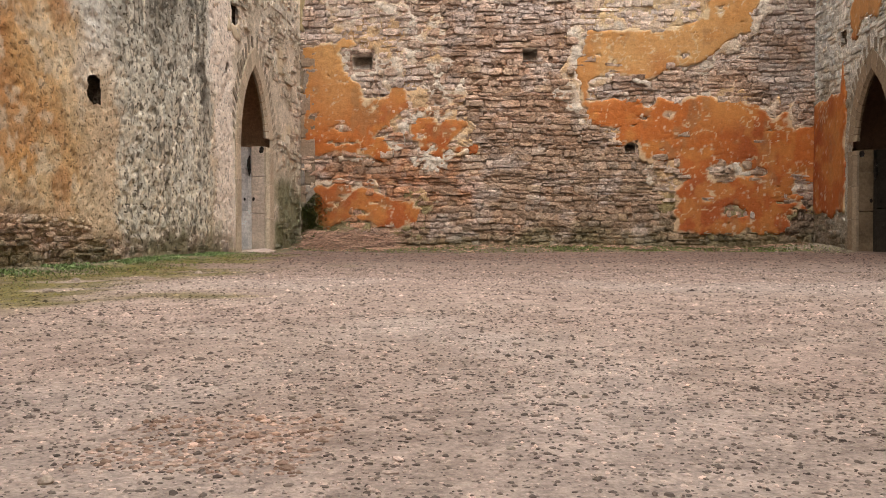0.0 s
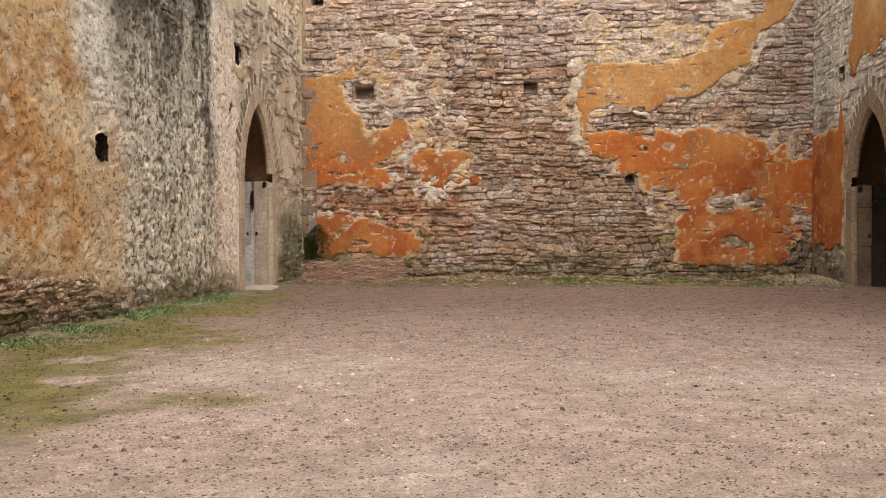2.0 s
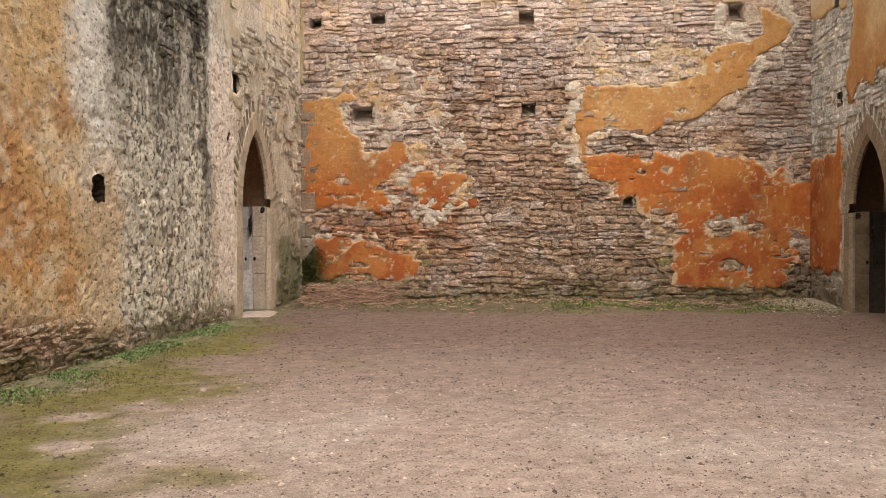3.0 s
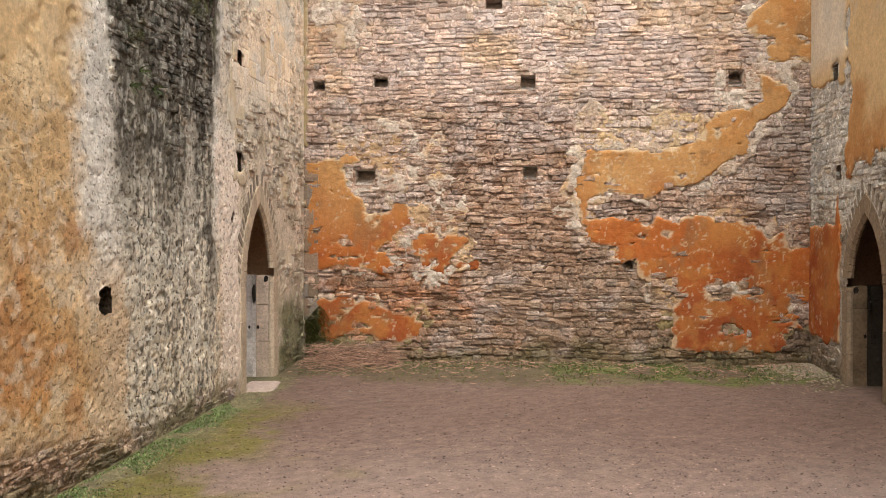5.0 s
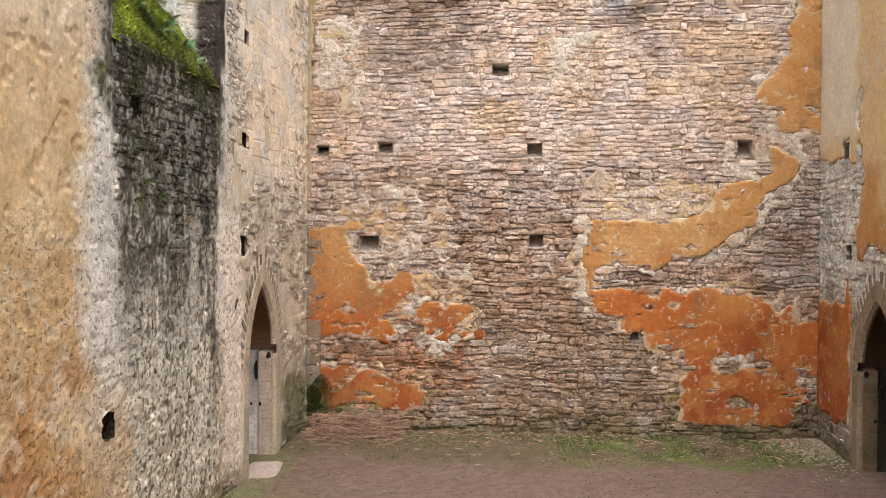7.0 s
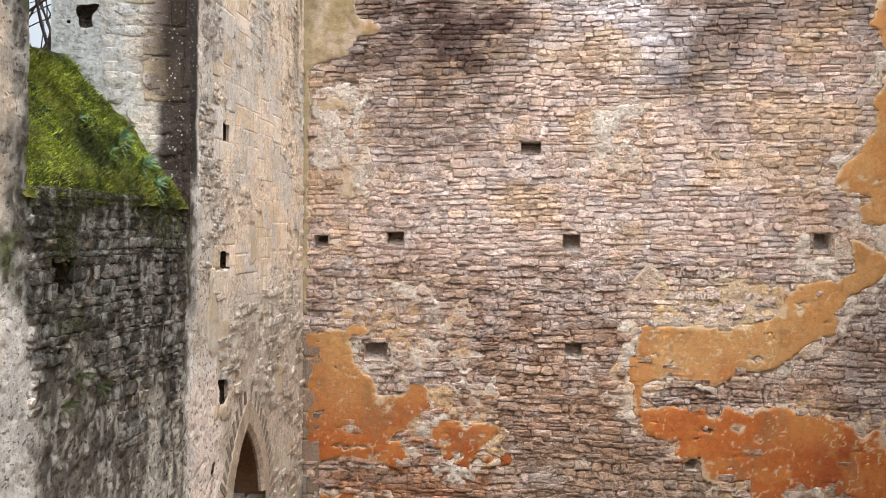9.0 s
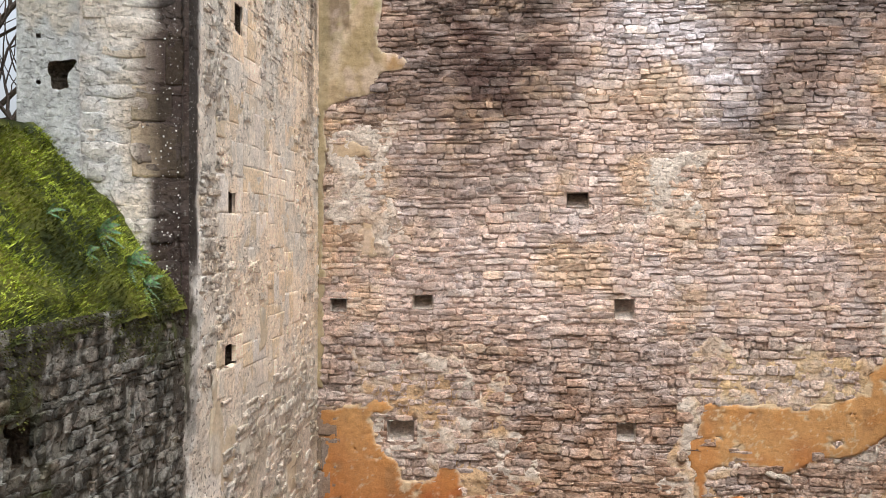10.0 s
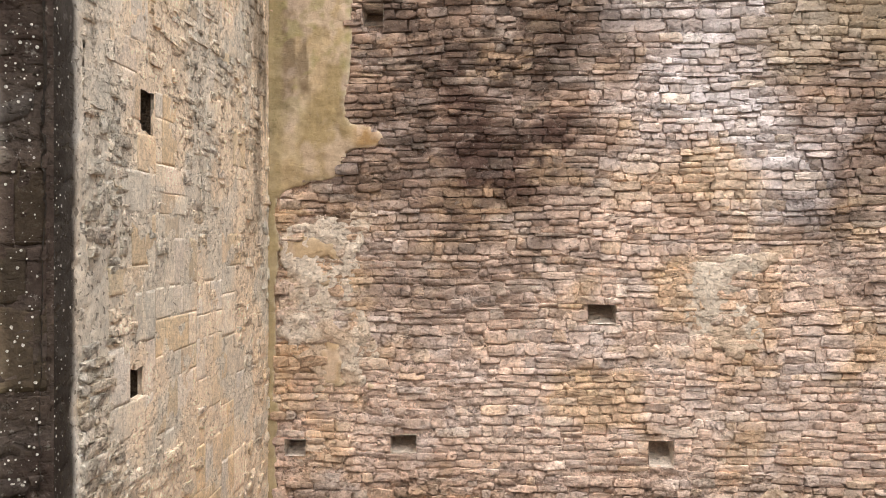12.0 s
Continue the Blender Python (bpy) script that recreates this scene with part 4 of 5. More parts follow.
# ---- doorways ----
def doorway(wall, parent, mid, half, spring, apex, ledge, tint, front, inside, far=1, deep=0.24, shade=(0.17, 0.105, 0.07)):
    """A pointed doorway: dressed surround, reveal, a lower jamb lining on the far side, and unseen dark boards behind.
    """
    def outline(grow, count=9):
        h, a = half + grow, apex + grow * 1.35
        side = [(h, 0.0), (h, spring * 0.34), (h, spring * 0.68), (h, spring)]
        side += [(float(arch_half(ledge + q, mid, h, spring, a)), ledge + q) for q in (-0.02, 0.10) if ledge > spring]
        low = side[-1][1]
        side += [(float(arch_half(low + (a - low) * k / count, mid, h, spring, a)), low + (a - low) * k / count) for k in range(1, count + 1)]
        side[-1] = (0.0, a)
        return side
    inner, chamfer, outer = outline(0.0), outline(0.05), outline(0.24)
    rnd = random.Random(7)
    for s in (-1, 1):
        for k in range(len(inner) - 1):
            k_tint = np.asarray(tint) * rnd.uniform(0.85, 1.12)
            if s == far and k == 4:
                continue  # the pocket where the door bar sat
            pts = []
            for q, (ring, d) in enumerate(((inner, -0.05), (inner, -0.02), (chamfer, 0.014), (outer, 0.012), (outer, -0.03))):
                for (a, v), e in zip((ring[k], ring[k + 1]), (0.003, -0.003)):
                    pts.append(wall.at(mid + s * a, v + e, d + rnd.uniform(-.003, .003)))
            faces = [(2 * r, 2 * r + 1, 2 * r + 3, 2 * r + 2) for r in range(4)]
            if (s > 0) == wall.flip:
                faces = [f[::-1] for f in faces]
            cols = np.tile(k_tint, (len(pts), 1))
            part("jamb_stone" if k < 3 else "voussoir", mesh_of("voussoir", pts, faces, cols), ASHLAR, parent)
    # the passage through the wall, narrowed by the surround; its default tint is darkened for shade
    wide = outline(0.26)
    pts, faces = [], []
    for d in (-0.045, -1.05):
        for a, v in [(-a, v) for a, v in wide] + [(a, v) for a, v in wide[-2::-1]]:
            pts.append(wall.at(mid + a, v, d))
    n = len(pts) // 2
    faces = [(k, k + 1, n + k + 1, n + k) for k in range(n - 1)]
    if not wall.flip:
        faces = [f[::-1] for f in faces]
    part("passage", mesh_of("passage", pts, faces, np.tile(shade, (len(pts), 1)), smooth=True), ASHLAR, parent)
    # lower lining on the far jamb: whitewashed at the left door, near-black for shade at the right
    for set_in, d0, d1, lining, note in ((0.0, -0.055, -deep, front, "worn jamb stones"), (0.045, -deep - 0.06, -1.0, inside, "jamb lining, whitewashed at the left door, painted near-black for shade at the right")):
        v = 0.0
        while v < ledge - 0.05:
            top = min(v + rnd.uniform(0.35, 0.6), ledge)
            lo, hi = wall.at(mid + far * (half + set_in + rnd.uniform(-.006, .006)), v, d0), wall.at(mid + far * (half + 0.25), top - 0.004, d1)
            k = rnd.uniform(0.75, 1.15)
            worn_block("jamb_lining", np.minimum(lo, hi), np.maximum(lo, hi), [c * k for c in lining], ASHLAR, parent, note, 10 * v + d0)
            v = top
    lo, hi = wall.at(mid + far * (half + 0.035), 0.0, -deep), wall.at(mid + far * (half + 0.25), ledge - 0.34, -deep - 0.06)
    block("jamb_lining", np.minimum(lo, hi), np.maximum(lo, hi), inside, ASHLAR, parent, "jamb lining, whitewashed at the left door, painted near-black for shade at the right")
    # near-black lumps standing in for shaded sockets and bolt holes worn into the far jamb
    for v, d, wide_s, high in ((ledge - 0.27, -deep - 0.03, 0.05, 0.30), (ledge * 0.50, -deep - 0.10, 0.030, 0.05), (ledge * 0.50, -deep + 0.03, 0.045, 0.06), (ledge - 0.06, -0.09, 0.07, 0.09)):
        bm = bmesh.new()
        bmesh.ops.create_icosphere(bm, subdivisions=2, radius=0.5)
        for q in bm.verts:
            k = 1 + 0.5 * noise.noise(q.co * 3 + Vector((v * 9, d * 31, mid)))
            q.co = Vector(wall.at(mid + far * (half + 0.006) + q.co.x * 0.02, v + q.co.z * high * k, d + q.co.y * wide_s * k))
        me = bpy.data.meshes.new("socket_shade")
        bm.to_mesh(me)
        bm.free()
        at = me.color_attributes.new("tint", "FLOAT_COLOR", "POINT")
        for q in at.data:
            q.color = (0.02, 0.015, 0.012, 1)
        part("socket_shade", me, BARK, parent, "near-black lump in place of a worn hole's shade")
    # unseen near-black boards that close the passage and keep it dark
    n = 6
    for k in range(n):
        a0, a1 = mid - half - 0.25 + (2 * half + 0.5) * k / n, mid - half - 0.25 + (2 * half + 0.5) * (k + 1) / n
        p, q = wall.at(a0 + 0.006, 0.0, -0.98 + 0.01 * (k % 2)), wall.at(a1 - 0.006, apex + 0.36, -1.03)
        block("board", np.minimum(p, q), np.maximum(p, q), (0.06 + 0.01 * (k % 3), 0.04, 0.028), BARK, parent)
    # thin stones set on edge round the head
    m = 26
    pts, faces, cols = [], [], []
    for k in range(m):
        t = (k + 0.5) / m
        s = -1 if t < 0.5 else 1
        f = 1 - abs(2 * t - 1)
        v0 = spring + (apex + 0.32 - spring) * f ** 0.9
        a0 = float(arch_half(v0, mid, half + 0.245, spring, apex + 0.33))
        out = Vector((s * (1.15 - f), 0.35 + f)).normalized()
        long, wide_k = rnd.uniform(0.14, 0.22), 0.03
        side = Vector((-out.y, out.x)) * wide_k
        base = Vector((mid + s * a0, v0)) + out * 0.01
        o = len(pts)
        d = rnd.uniform(0.0, 0.010)
        for dd in (-0.03, d):
            for c in (base - side, base + side, base + side * 1.15 + out * long, base - side * 1.15 + out * long):
                pts.append(wall.at(c.x, c.y, dd))
        fs = [(4, 5, 6, 7), (0, 1, 5, 4), (1, 2, 6, 5), (2, 3, 7, 6), (3, 0, 4, 7)]
        fs = [tuple(o + i for i in (f[::-1])) for f in fs] if not wall.flip else [tuple(o + i for i in f) for f in fs]
        faces += fs
        cols += [tuple(np.array((0.40, 0.33, 0.25)) * rnd.uniform(0.75, 1.15))] * 8
    tagged(part("relieving_arch", mesh_of("relieving_arch", pts, faces, cols), STONE, parent), kind="stuff")


def arch_cut(mid, half, spring, apex):
    def cut(u, v):
        return np.abs(u - mid) < arch_half(v, mid, half, spring, apex)
    return cut


DOOR_L = (11.56, 0.58, 1.40, 2.46)
DOOR_R = (11.70, 0.58, 1.30, 2.30)
WINDOW = (8.445, 1.275, 7.8, 9.4)

# ---- left wall ----
LEFT_HOLES = [hole(7.11, 1.62, 0.23, 0.24), hole(10.79, 4.42, 0.28, 0.18), hole(10.82, 5.73, 0.19, 0.19), hole(10.75, 3.12, 0.26, 0.24),
              hole(10.98, 7.34, 0.20, 0.24), hole(12.3, 3.03, 0.12, 0.10), hole(7.62, 4.42, 0.26, 0.22), hole(10.44, 2.36, 0.09, 0.10)]


def ragged_holes(u, v):
    """Where the holes break through the face, with crumbled edges."""
    f = np.full(np.shape(u), 1.0)
    for h in LEFT_HOLES:
        f = np.minimum(f, box_field(u, v, h))
    return f + 0.045 * fbm(u, v, 0.12, 221, 3)


def left_cut(u, v):
    window = arch_cut(*WINDOW)(u, v) & (v > 4.90)
    return window | arch_cut(DOOR_L[0], DOOR_L[1] + 0.1, DOOR_L[2], DOOR_L[3] + 0.13)(u, v)


surface("near_face", LEFT, Y0, 4.6, -0.3, TOP, 0.12, left_tint, left_relief, PITTED, wall_left, label="ochre plaster face")
surface("plaster_face", LEFT, 4.6, 10.62, -0.2, 7.0, 0.018, left_face_tint, left_relief, PITTED, wall_left, (), left_cut, "pitted plaster streaked ochre, white and black", ragged_holes)
surface("upper_face", LEFT, 4.6, 10.12, 7.0, TOP, 0.05, left_tint, left_relief, PITTED, wall_left, (), left_cut)
surface("mortar", LEFT, 10.14, Y1 + 0.1, -0.2, TOP, 0.03, lambda u, v: left_tint(u, v) * 1.05,
        lambda u, v: -0.001 + 0.004 * fbm(u, v, 0.12, 121, 4) - 0.05 * (u < 10.6) * (v < 7.0), LIME, wall_left, (), left_cut, ragged=ragged_holes)
# linings are tinted dark to deepen the shade inside the holes
for h in LEFT_HOLES:
    hole_lining(LEFT, (h[0] - 0.03, h[1] + 0.03, h[2] - 0.03, h[3] + 0.03), (0.16, 0.12, 0.085), MORTAR, wall_left, 0.36, -0.03)


def clear_of(cut, field):
    def skip(u, v, w, h):
        return cut(u, v) | cut(u - w / 2, v) | cut(u + w / 2, v) | field(u, v)
    return skip


door_margin = arch_cut(DOOR_L[0], DOOR_L[1] + 0.36, DOOR_L[2], DOOR_L[3] + 0.55)
stones(LEFT, (10.12, Y1, -0.05, 4.0), (0.07, 0.13), (0.09, 0.30), STONE, wall_left, left_tint, 6, LEFT_HOLES,
       skip=clear_of(door_margin, lambda u, v: (fbm(u, v, 0.5, 122, 3) > 0.3) | (u < 10.66)), proud=(-0.01, 0.02))
for k, (a, b) in enumerate(((10.45, 11.12), (11.12, 11.9), (11.9, 12.5), (12.5, 13.2))):
    stones(LEFT, (a, b, 4.0 - 0.07 * k, TOP), (0.15, 0.36), (0.17, 0.46), ASHLAR, wall_left, left_tint, 80 + k, LEFT_HOLES,
           skip=lambda u, v, w, h: fbm(u, v, 0.7, 123, 3) > 0.10, proud=(-0.0016, 0.0006), gap=0.0008, squared=True,
           near=(10.4, 13.2, 4.0, 8.6), name="cut_block", drift=0.002)
stones(LEFT, (10.45, 13.2, 4.0, TOP), (0.05, 0.11), (0.07, 0.24), STONE, wall_left, lambda u, v: left_tint(u, v) * 1.05, 27, LEFT_HOLES,
       skip=lambda u, v, w, h: fbm(u, v, 0.7, 123, 3) < 0.06, proud=(-0.012, 0.006), gap=0.003)
stones(LEFT, (10.10, 10.5, 4.0, TOP), (0.07, 0.13), (0.10, 0.3), STONE, wall_left, left_tint, 9, LEFT_HOLES, proud=(-0.008, 0.008), skip=lambda u, v, w, h: fbm(u, v, 0.5, 125, 3) > 0.25)
stones(LEFT, (13.15, Y1, 4.0, TOP), (0.08, 0.14), (0.10, 0.3), STONE, wall_left, left_tint, 10, LEFT_HOLES, proud=(-0.01, 0.008))
def under_sill_tint(u, v):
    """Stones below the sill: some keep a pale lichened face, the rest are black."""
    return blend(left_tint(u, v), (0.34, 0.32, 0.275), step(0.05, 0.3, fbm(u, v * 1.3, 0.16, 234, 2)) * step(7.6, 8.4, u + 0.4 * fbm(u, v, 0.5, 235, 3)) * 0.85)


stones(LEFT, (7.18, 9.74, 2.9, 4.88), (0.055, 0.11), (0.07, 0.20), STONE, wall_left, under_sill_tint, 14, LEFT_HOLES,
       skip=lambda u, v, w, h: fbm(u, v, 0.5, 124, 4) > 0.6 * (v - 3.5), proud=(-0.008, 0.012), gap=0.003, drift=0.012)
stones(LEFT, (3.5, 10.6, -0.05, 0.66), (0.035, 0.075), (0.07, 0.24), STONE, wall_left, left_tint, 15, LEFT_HOLES,
       skip=lambda u, v, w, h: v > 0.60 - 0.16 * (u - 5.3).clip(0, 2.3) + 0.08 * np.sin(3 * u), proud=(-0.022, -0.004), gap=0.002)


def cream_field(y, z):
    f = box_field(y, z, (10.45, 10.98, 2.75, 3.75)) + 0.05
    for b in ((12.55, 13.1, 2.55, 3.05), (10.3, 10.62, 3.2, 4.3), (11.5, 11.95, 4.15, 4.8), (11.0, 11.4, 3.3, 3.9), (12.9, 13.4, 1.5, 1.9)):
        f = np.minimum(f, box_field(y, z, b) + 0.06)
    f = np.maximum(f, 0.2 - np.hypot(y - 10.75, z - 2.98))
    return f + 0.16 * fbm(y, z, 0.4, 126, 5)


def cream_tint(u, v, f):
    c = np.empty(np.shape(u) + (3,))
    c[:] = (0.62, 0.51, 0.36)
    return blend(c, (0.66, 0.60, 0.50), step(0.0, 0.4, fbm(u, v, 0.4, 127, 4)) * 0.8)


plaster(LEFT, (10.1, 13.6, 1.3, 5.0), cream_field, cream_tint, RENDER, wall_left, out=0.005, lumpy=0.003, label="smooth cream plaster remains", seed=15)
doorway(LEFT, wall_left, *DOOR_L, 1.50, (0.52, 0.42, 0.31), (0.68, 0.54, 0.43), (0.86, 0.80, 0.76), shade=(0.42, 0.26, 0.155))
for lo, hi in (((-3.35, Y0, -0.5), (-2.74, 7.15, TOP)), ((-3.35, 7.15, -0.5), (-3.02, 9.72, 5.85)), ((-3.35, 9.9, -0.5), (-2.74, 10.86, TOP)),
               ((-3.35, 10.86, 2.55), (-2.74, 12.08, TOP)), ((-3.35, 12.08, -0.5), (-2.74, Y1 + 0.5, TOP)), ((-3.35, 7.15, 9.45), (-2.74, 9.9, TOP))):
    block("wall_core", lo, hi, GREY, MORTAR, wall_left)
block("wall_cap", (-3.35, Y0, TOP), (X0 + 0.02, Y1 - 0.02, TOP + 0.12), GREY, MORTAR, wall_left)


# ---- window embrasure with its mossy sloping sill ----
window_1 = tagged(new("window_1"), "tall unglazed window embrasure in pale weathered stone", "window", kind="structure")


def splay_tint(u, v):
    c = np.empty(np.shape(u) + (3,))
    c[:] = (0.74, 0.67, 0.58)
    n = fbm(u, v, 0.6, 131, 4)
    c = blend(c, (0.56, 0.58, 0.58), step(0, 0.35, n) * 0.6)
    c = blend(c, (0.55, 0.44, 0.32), step(0, -0.4, n) * 0.6)
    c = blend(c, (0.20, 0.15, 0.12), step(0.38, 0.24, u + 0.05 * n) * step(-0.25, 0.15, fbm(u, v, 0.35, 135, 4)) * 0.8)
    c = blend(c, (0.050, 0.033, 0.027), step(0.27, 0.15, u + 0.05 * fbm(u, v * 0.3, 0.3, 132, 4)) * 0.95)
    return c


JAMB_U = 0.68  # where the masonry of the splay gives way to the moulded jamb


def splay_relief(u, v):
    """Rough masonry, then a moulded jamb of three rolls parted by narrow grooves."""
    roll = np.abs(np.sin(np.pi * (u - JAMB_U) / 0.135))
    moulded = 0.012 + 0.022 * roll ** 0.35 + 0.002 * fbm(u, v, 0.08, 137, 2)
    return np.where(u > JAMB_U, moulded, -0.003 + 0.008 * fbm(u, v * 2, 0.2, 133, 3))


def jamb_tint(u, v):
    c = splay_tint(u, v)
    grey = np.empty(np.shape(u) + (3,))
    grey[:] = (0.60, 0.61, 0.59)
    grey = blend(grey, (0.66, 0.58, 0.47), step(0.15, 0.4, fbm(u, v * 0.6, 0.4, 138, 4)) * 0.7)
    grey = blend(grey, (0.44, 0.46, 0.45), step(0.1, 0.4, fbm(u, v, 0.12, 139, 3)) * 0.5)
    return np.where((u > JAMB_U)[..., None], grey, c)


SPLAY_HOLES = [hole(0.80, 6.54, 0.13, 0.17), hole(0.945, 6.74, 0.022, 0.022), hole(0.945, 6.42, 0.022, 0.022)]


def splay_cut(u, v):
    f = np.full(np.shape(u), 1.0)
    for h in SPLAY_HOLES:
        f = np.minimum(f, box_field(u, v, h) - 0.004)
    return f + 0.05 * fbm(u, v, 0.14, 222, 3) * step(0.93, 0.90, u)


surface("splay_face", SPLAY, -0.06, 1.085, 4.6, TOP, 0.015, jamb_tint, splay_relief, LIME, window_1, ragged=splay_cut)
# the lining's darker tint puts shade into the jamb's holes
for h in SPLAY_HOLES:
    hole_lining(SPLAY, (h[0] - 0.05, h[1] + 0.05, h[2] - 0.05, h[3] + 0.05), (0.24, 0.20, 0.155), MORTAR, window_1, 0.12, -0.005)
stones(SPLAY, (-0.04, JAMB_U - 0.01, 4.7, 9.4), (0.07, 0.17), (0.14, 0.42), LIME, window_1, splay_tint, 16, (), proud=(-0.008, 0.001), gap=0.0012)
stones(SPLAY, (-0.03, 0.34, 4.7, 9.4), (0.24, 0.42), (0.30, 0.42), ASHLAR, window_1, splay_tint, 26, proud=(0.0, 0.002), gap=0.0015, squared=True,
       skip=lambda u, v, w, h: fbm(u * 0, v, 0.5, 134, 1) > 0.1)
block("outer_jamb", (-3.29, 9.42, 5.6), (-3.20, 9.9, TOP), (0.50, 0.51, 0.49), ASHLAR, window_1, "pale grooved window jamb")
block("near_jamb", (-3.36, 6.9, 4.6), (-2.30, 7.165, TOP), (0.46, 0.41, 0.33), MORTAR, window_1)


def sill_tint(y, t):
    c = np.empty(np.shape(y) + (3,))
    c[:] = (0.10, 0.11, 0.02)
    n = fbm(y, t, 0.3, 141, 4)
    c = blend(c, (0.15, 0.15, 0.025), step(0, 0.35, n))
    c = blend(c, (0.035, 0.045, 0.012), step(0, -0.35, n))
    return c


SILL_IN, SILL_OUT = Vector((-2.20, 0, 4.90)), Vector((-3.06, 0, 6.02))


def sill_point(y, t, lift=0.0):
    """A point on the sloping sill: t runs from the inner lip to the outer edge."""
    n = np.array((0.79, 0, 0.61))
    x = SILL_IN.x + (SILL_OUT.x - SILL_IN.x) * t
    z = SILL_IN.z + (SILL_OUT.z - SILL_IN.z) * t
    d = lift + 0.05 * fbm(y, t * 1.4, 0.4, 142, 4) + 0.02 * fbm(y, t * 1.2, 0.09, 144, 2) + 0.02 * np.sin(np.pi * np.clip(t, 0, 1)) - 0.06 * step(0.12, -0.02, t)
    return np.stack([x + n[0] * d, np.broadcast_to(y, np.shape(t)) + 0 * x, z + n[2] * d], -1)


SY, ST = np.meshgrid(np.linspace(7.12, 9.76, 150), np.linspace(-0.05, 1.08, 80))
SY = SY - 0.36 * ST * np.clip((SY - 8.4) / 1.3, 0, 1)
sa = (np.arange(79)[:, None] * 150 + np.arange(149)[None]).ravel()
sill_mesh = mesh_of("mossy_sill", sill_point(SY, ST).reshape(-1, 3), np.stack([sa, sa + 150, sa + 151, sa + 1], 1)[:, ::-1].tolist(), sill_tint(SY, ST).reshape(-1, 3), smooth=True)
part("mossy_sill", sill_mesh, EARTH, window_1, "steep sill under thick green moss")


def blades(name, roots, ups, heights, widths, tints, rnd, parent=None, material=None):
    """Many thin bent blades as one mesh: three points wide at the root, bent towards the tip."""
    pts, faces, cols = [], [], []
    for r, up, h, w, c in zip(roots, ups, heights, widths, tints):
        a = rnd.uniform(0, 2 * math.pi)
        side = Vector((math.cos(a), math.sin(a), 0)) * w / 2
        bend = Vector((-math.sin(a), math.cos(a), 0)) * h * rnd.uniform(0.1, 0.6)
        r, up = Vector(r), Vector(up)
        o = len(pts)
        pts += [r - side, r + side, r + up * h * 0.6 + bend * 0.4 - side * 0.8, r + up * h * 0.6 + bend * 0.4 + side * 0.8, r + up * h + bend]
        faces += [(o, o + 1, o + 3, o + 2), (o + 2, o + 3, o + 4)]
        cols += [tuple(c)] * 5
    return part(name, mesh_of(name, pts, faces, cols), material or LEAF, parent)


def green(rnd, a=(0.11, 0.125, 0.02), b=(0.25, 0.27, 0.05)):
    t = rnd.random()
    return [p + (q - p) * t for p, q in zip(a, b)]


rnd = random.Random(21)
ys = np.array([rnd.uniform(7.15, 9.70) for k in range(26000)])
ts = np.array([rnd.uniform(-0.03, 1.04) for k in range(26000)])
ys = ys - 0.36 * ts * np.clip((ys - 8.4) / 1.3, 0, 1)
roots = sill_point(ys, ts, -0.005)
tone = fbm(ys, ts, 0.35, 143, 3)
moss_cols = [np.array(green(rnd, (0.10, 0.13, 0.02), (0.27, 0.30, 0.045))) * max(0.35, 1.5 + 1.9 * t) for t in tone]
sill_moss = blades("sill_moss", roots, [(0.62 + rnd.uniform(-.5, .5), rnd.uniform(-.5, .5), 0.45 + rnd.uniform(-.4, .3)) for k in ys], [0.014 + 0.045 * rnd.random() ** 2 for k in ys],
                   [rnd.uniform(0.007, 0.014) for k in ys], moss_cols, rnd)
tagged(sill_moss, "thick yellow-green moss and grass on the sill", "moss", kind="stuff")

# ---- right wall ----
RIGHT_HOLES = [hole(12.86, 4.50, 0.18, 0.22), hole(12.72, 3.06, 0.2, 0.2)]


def right_cut(u, v):
    return arch_cut(DOOR_R[0], DOOR_R[1] + 0.1, DOOR_R[2], DOOR_R[3] + 0.13)(u, v)


def plaster_side(y, z):
    f = np.minimum(box_field(y, z, (12.62, 14.05, 0.50, 2.20)), box_field(y, z, (12.65, 12.85, 2.0, 2.9)) + 0.04)
    f = np.minimum(f, box_field(y, z, (3.0, 12.40, 3.05, TOP_R + 1)) + 0.30 * fbm(y * 1.6, z, 0.6, 154, 4))
    f = np.minimum(f, box_field(y, z, (12.3, 14.1, 4.2, TOP_R + 1)) + 0.35 * fbm(y, z, 0.7, 155, 4))
    f = np.maximum(f, 0.16 - np.hypot(y - 12.86, z - 4.4))
    return f + 0.11 * fbm(y, z, 0.4, 151, 5)


def side_tint(u, v, f):
    c = orange(u, v, f, 161, 2.0, 3.4)
    c = blend(c, (0.66, 0.47, 0.25), step(2.9, 4.1, v + fbm(u, v, 0.8, 162, 4)))
    c = blend(c, (0.70, 0.62, 0.49), step(12.3, 12.6, u + 0.2 * fbm(u, v, 0.5, 164, 3)) * step(4.3, 4.8, v))
    return blend(c, (0.58, 0.54, 0.46), step(0.0, 0.4, fbm(u, v, 0.6, 163, 4)) * step(4.6, 5.4, v) * 0.6)


surface("mortar", RIGHT, 8.0, Y1 + 0.1, -0.3, TOP_R, 0.05, lambda u, v: right_tint(u, v) * 1.1, lambda u, v: -0.001 + 0.012 * fbm(u, v, 0.2, 152, 3),
        MORTAR, wall_right, RIGHT_HOLES, right_cut)
surface("near_face", RIGHT, Y0, 8.0, -0.3, TOP_R, 0.15, lambda u, v: blend(right_tint(u, v), (0.45, 0.30, 0.14), 0.6 + 0 * u), lambda u, v: 0.02 * fbm(u, v, 0.3, 153, 3), MORTAR, wall_right)
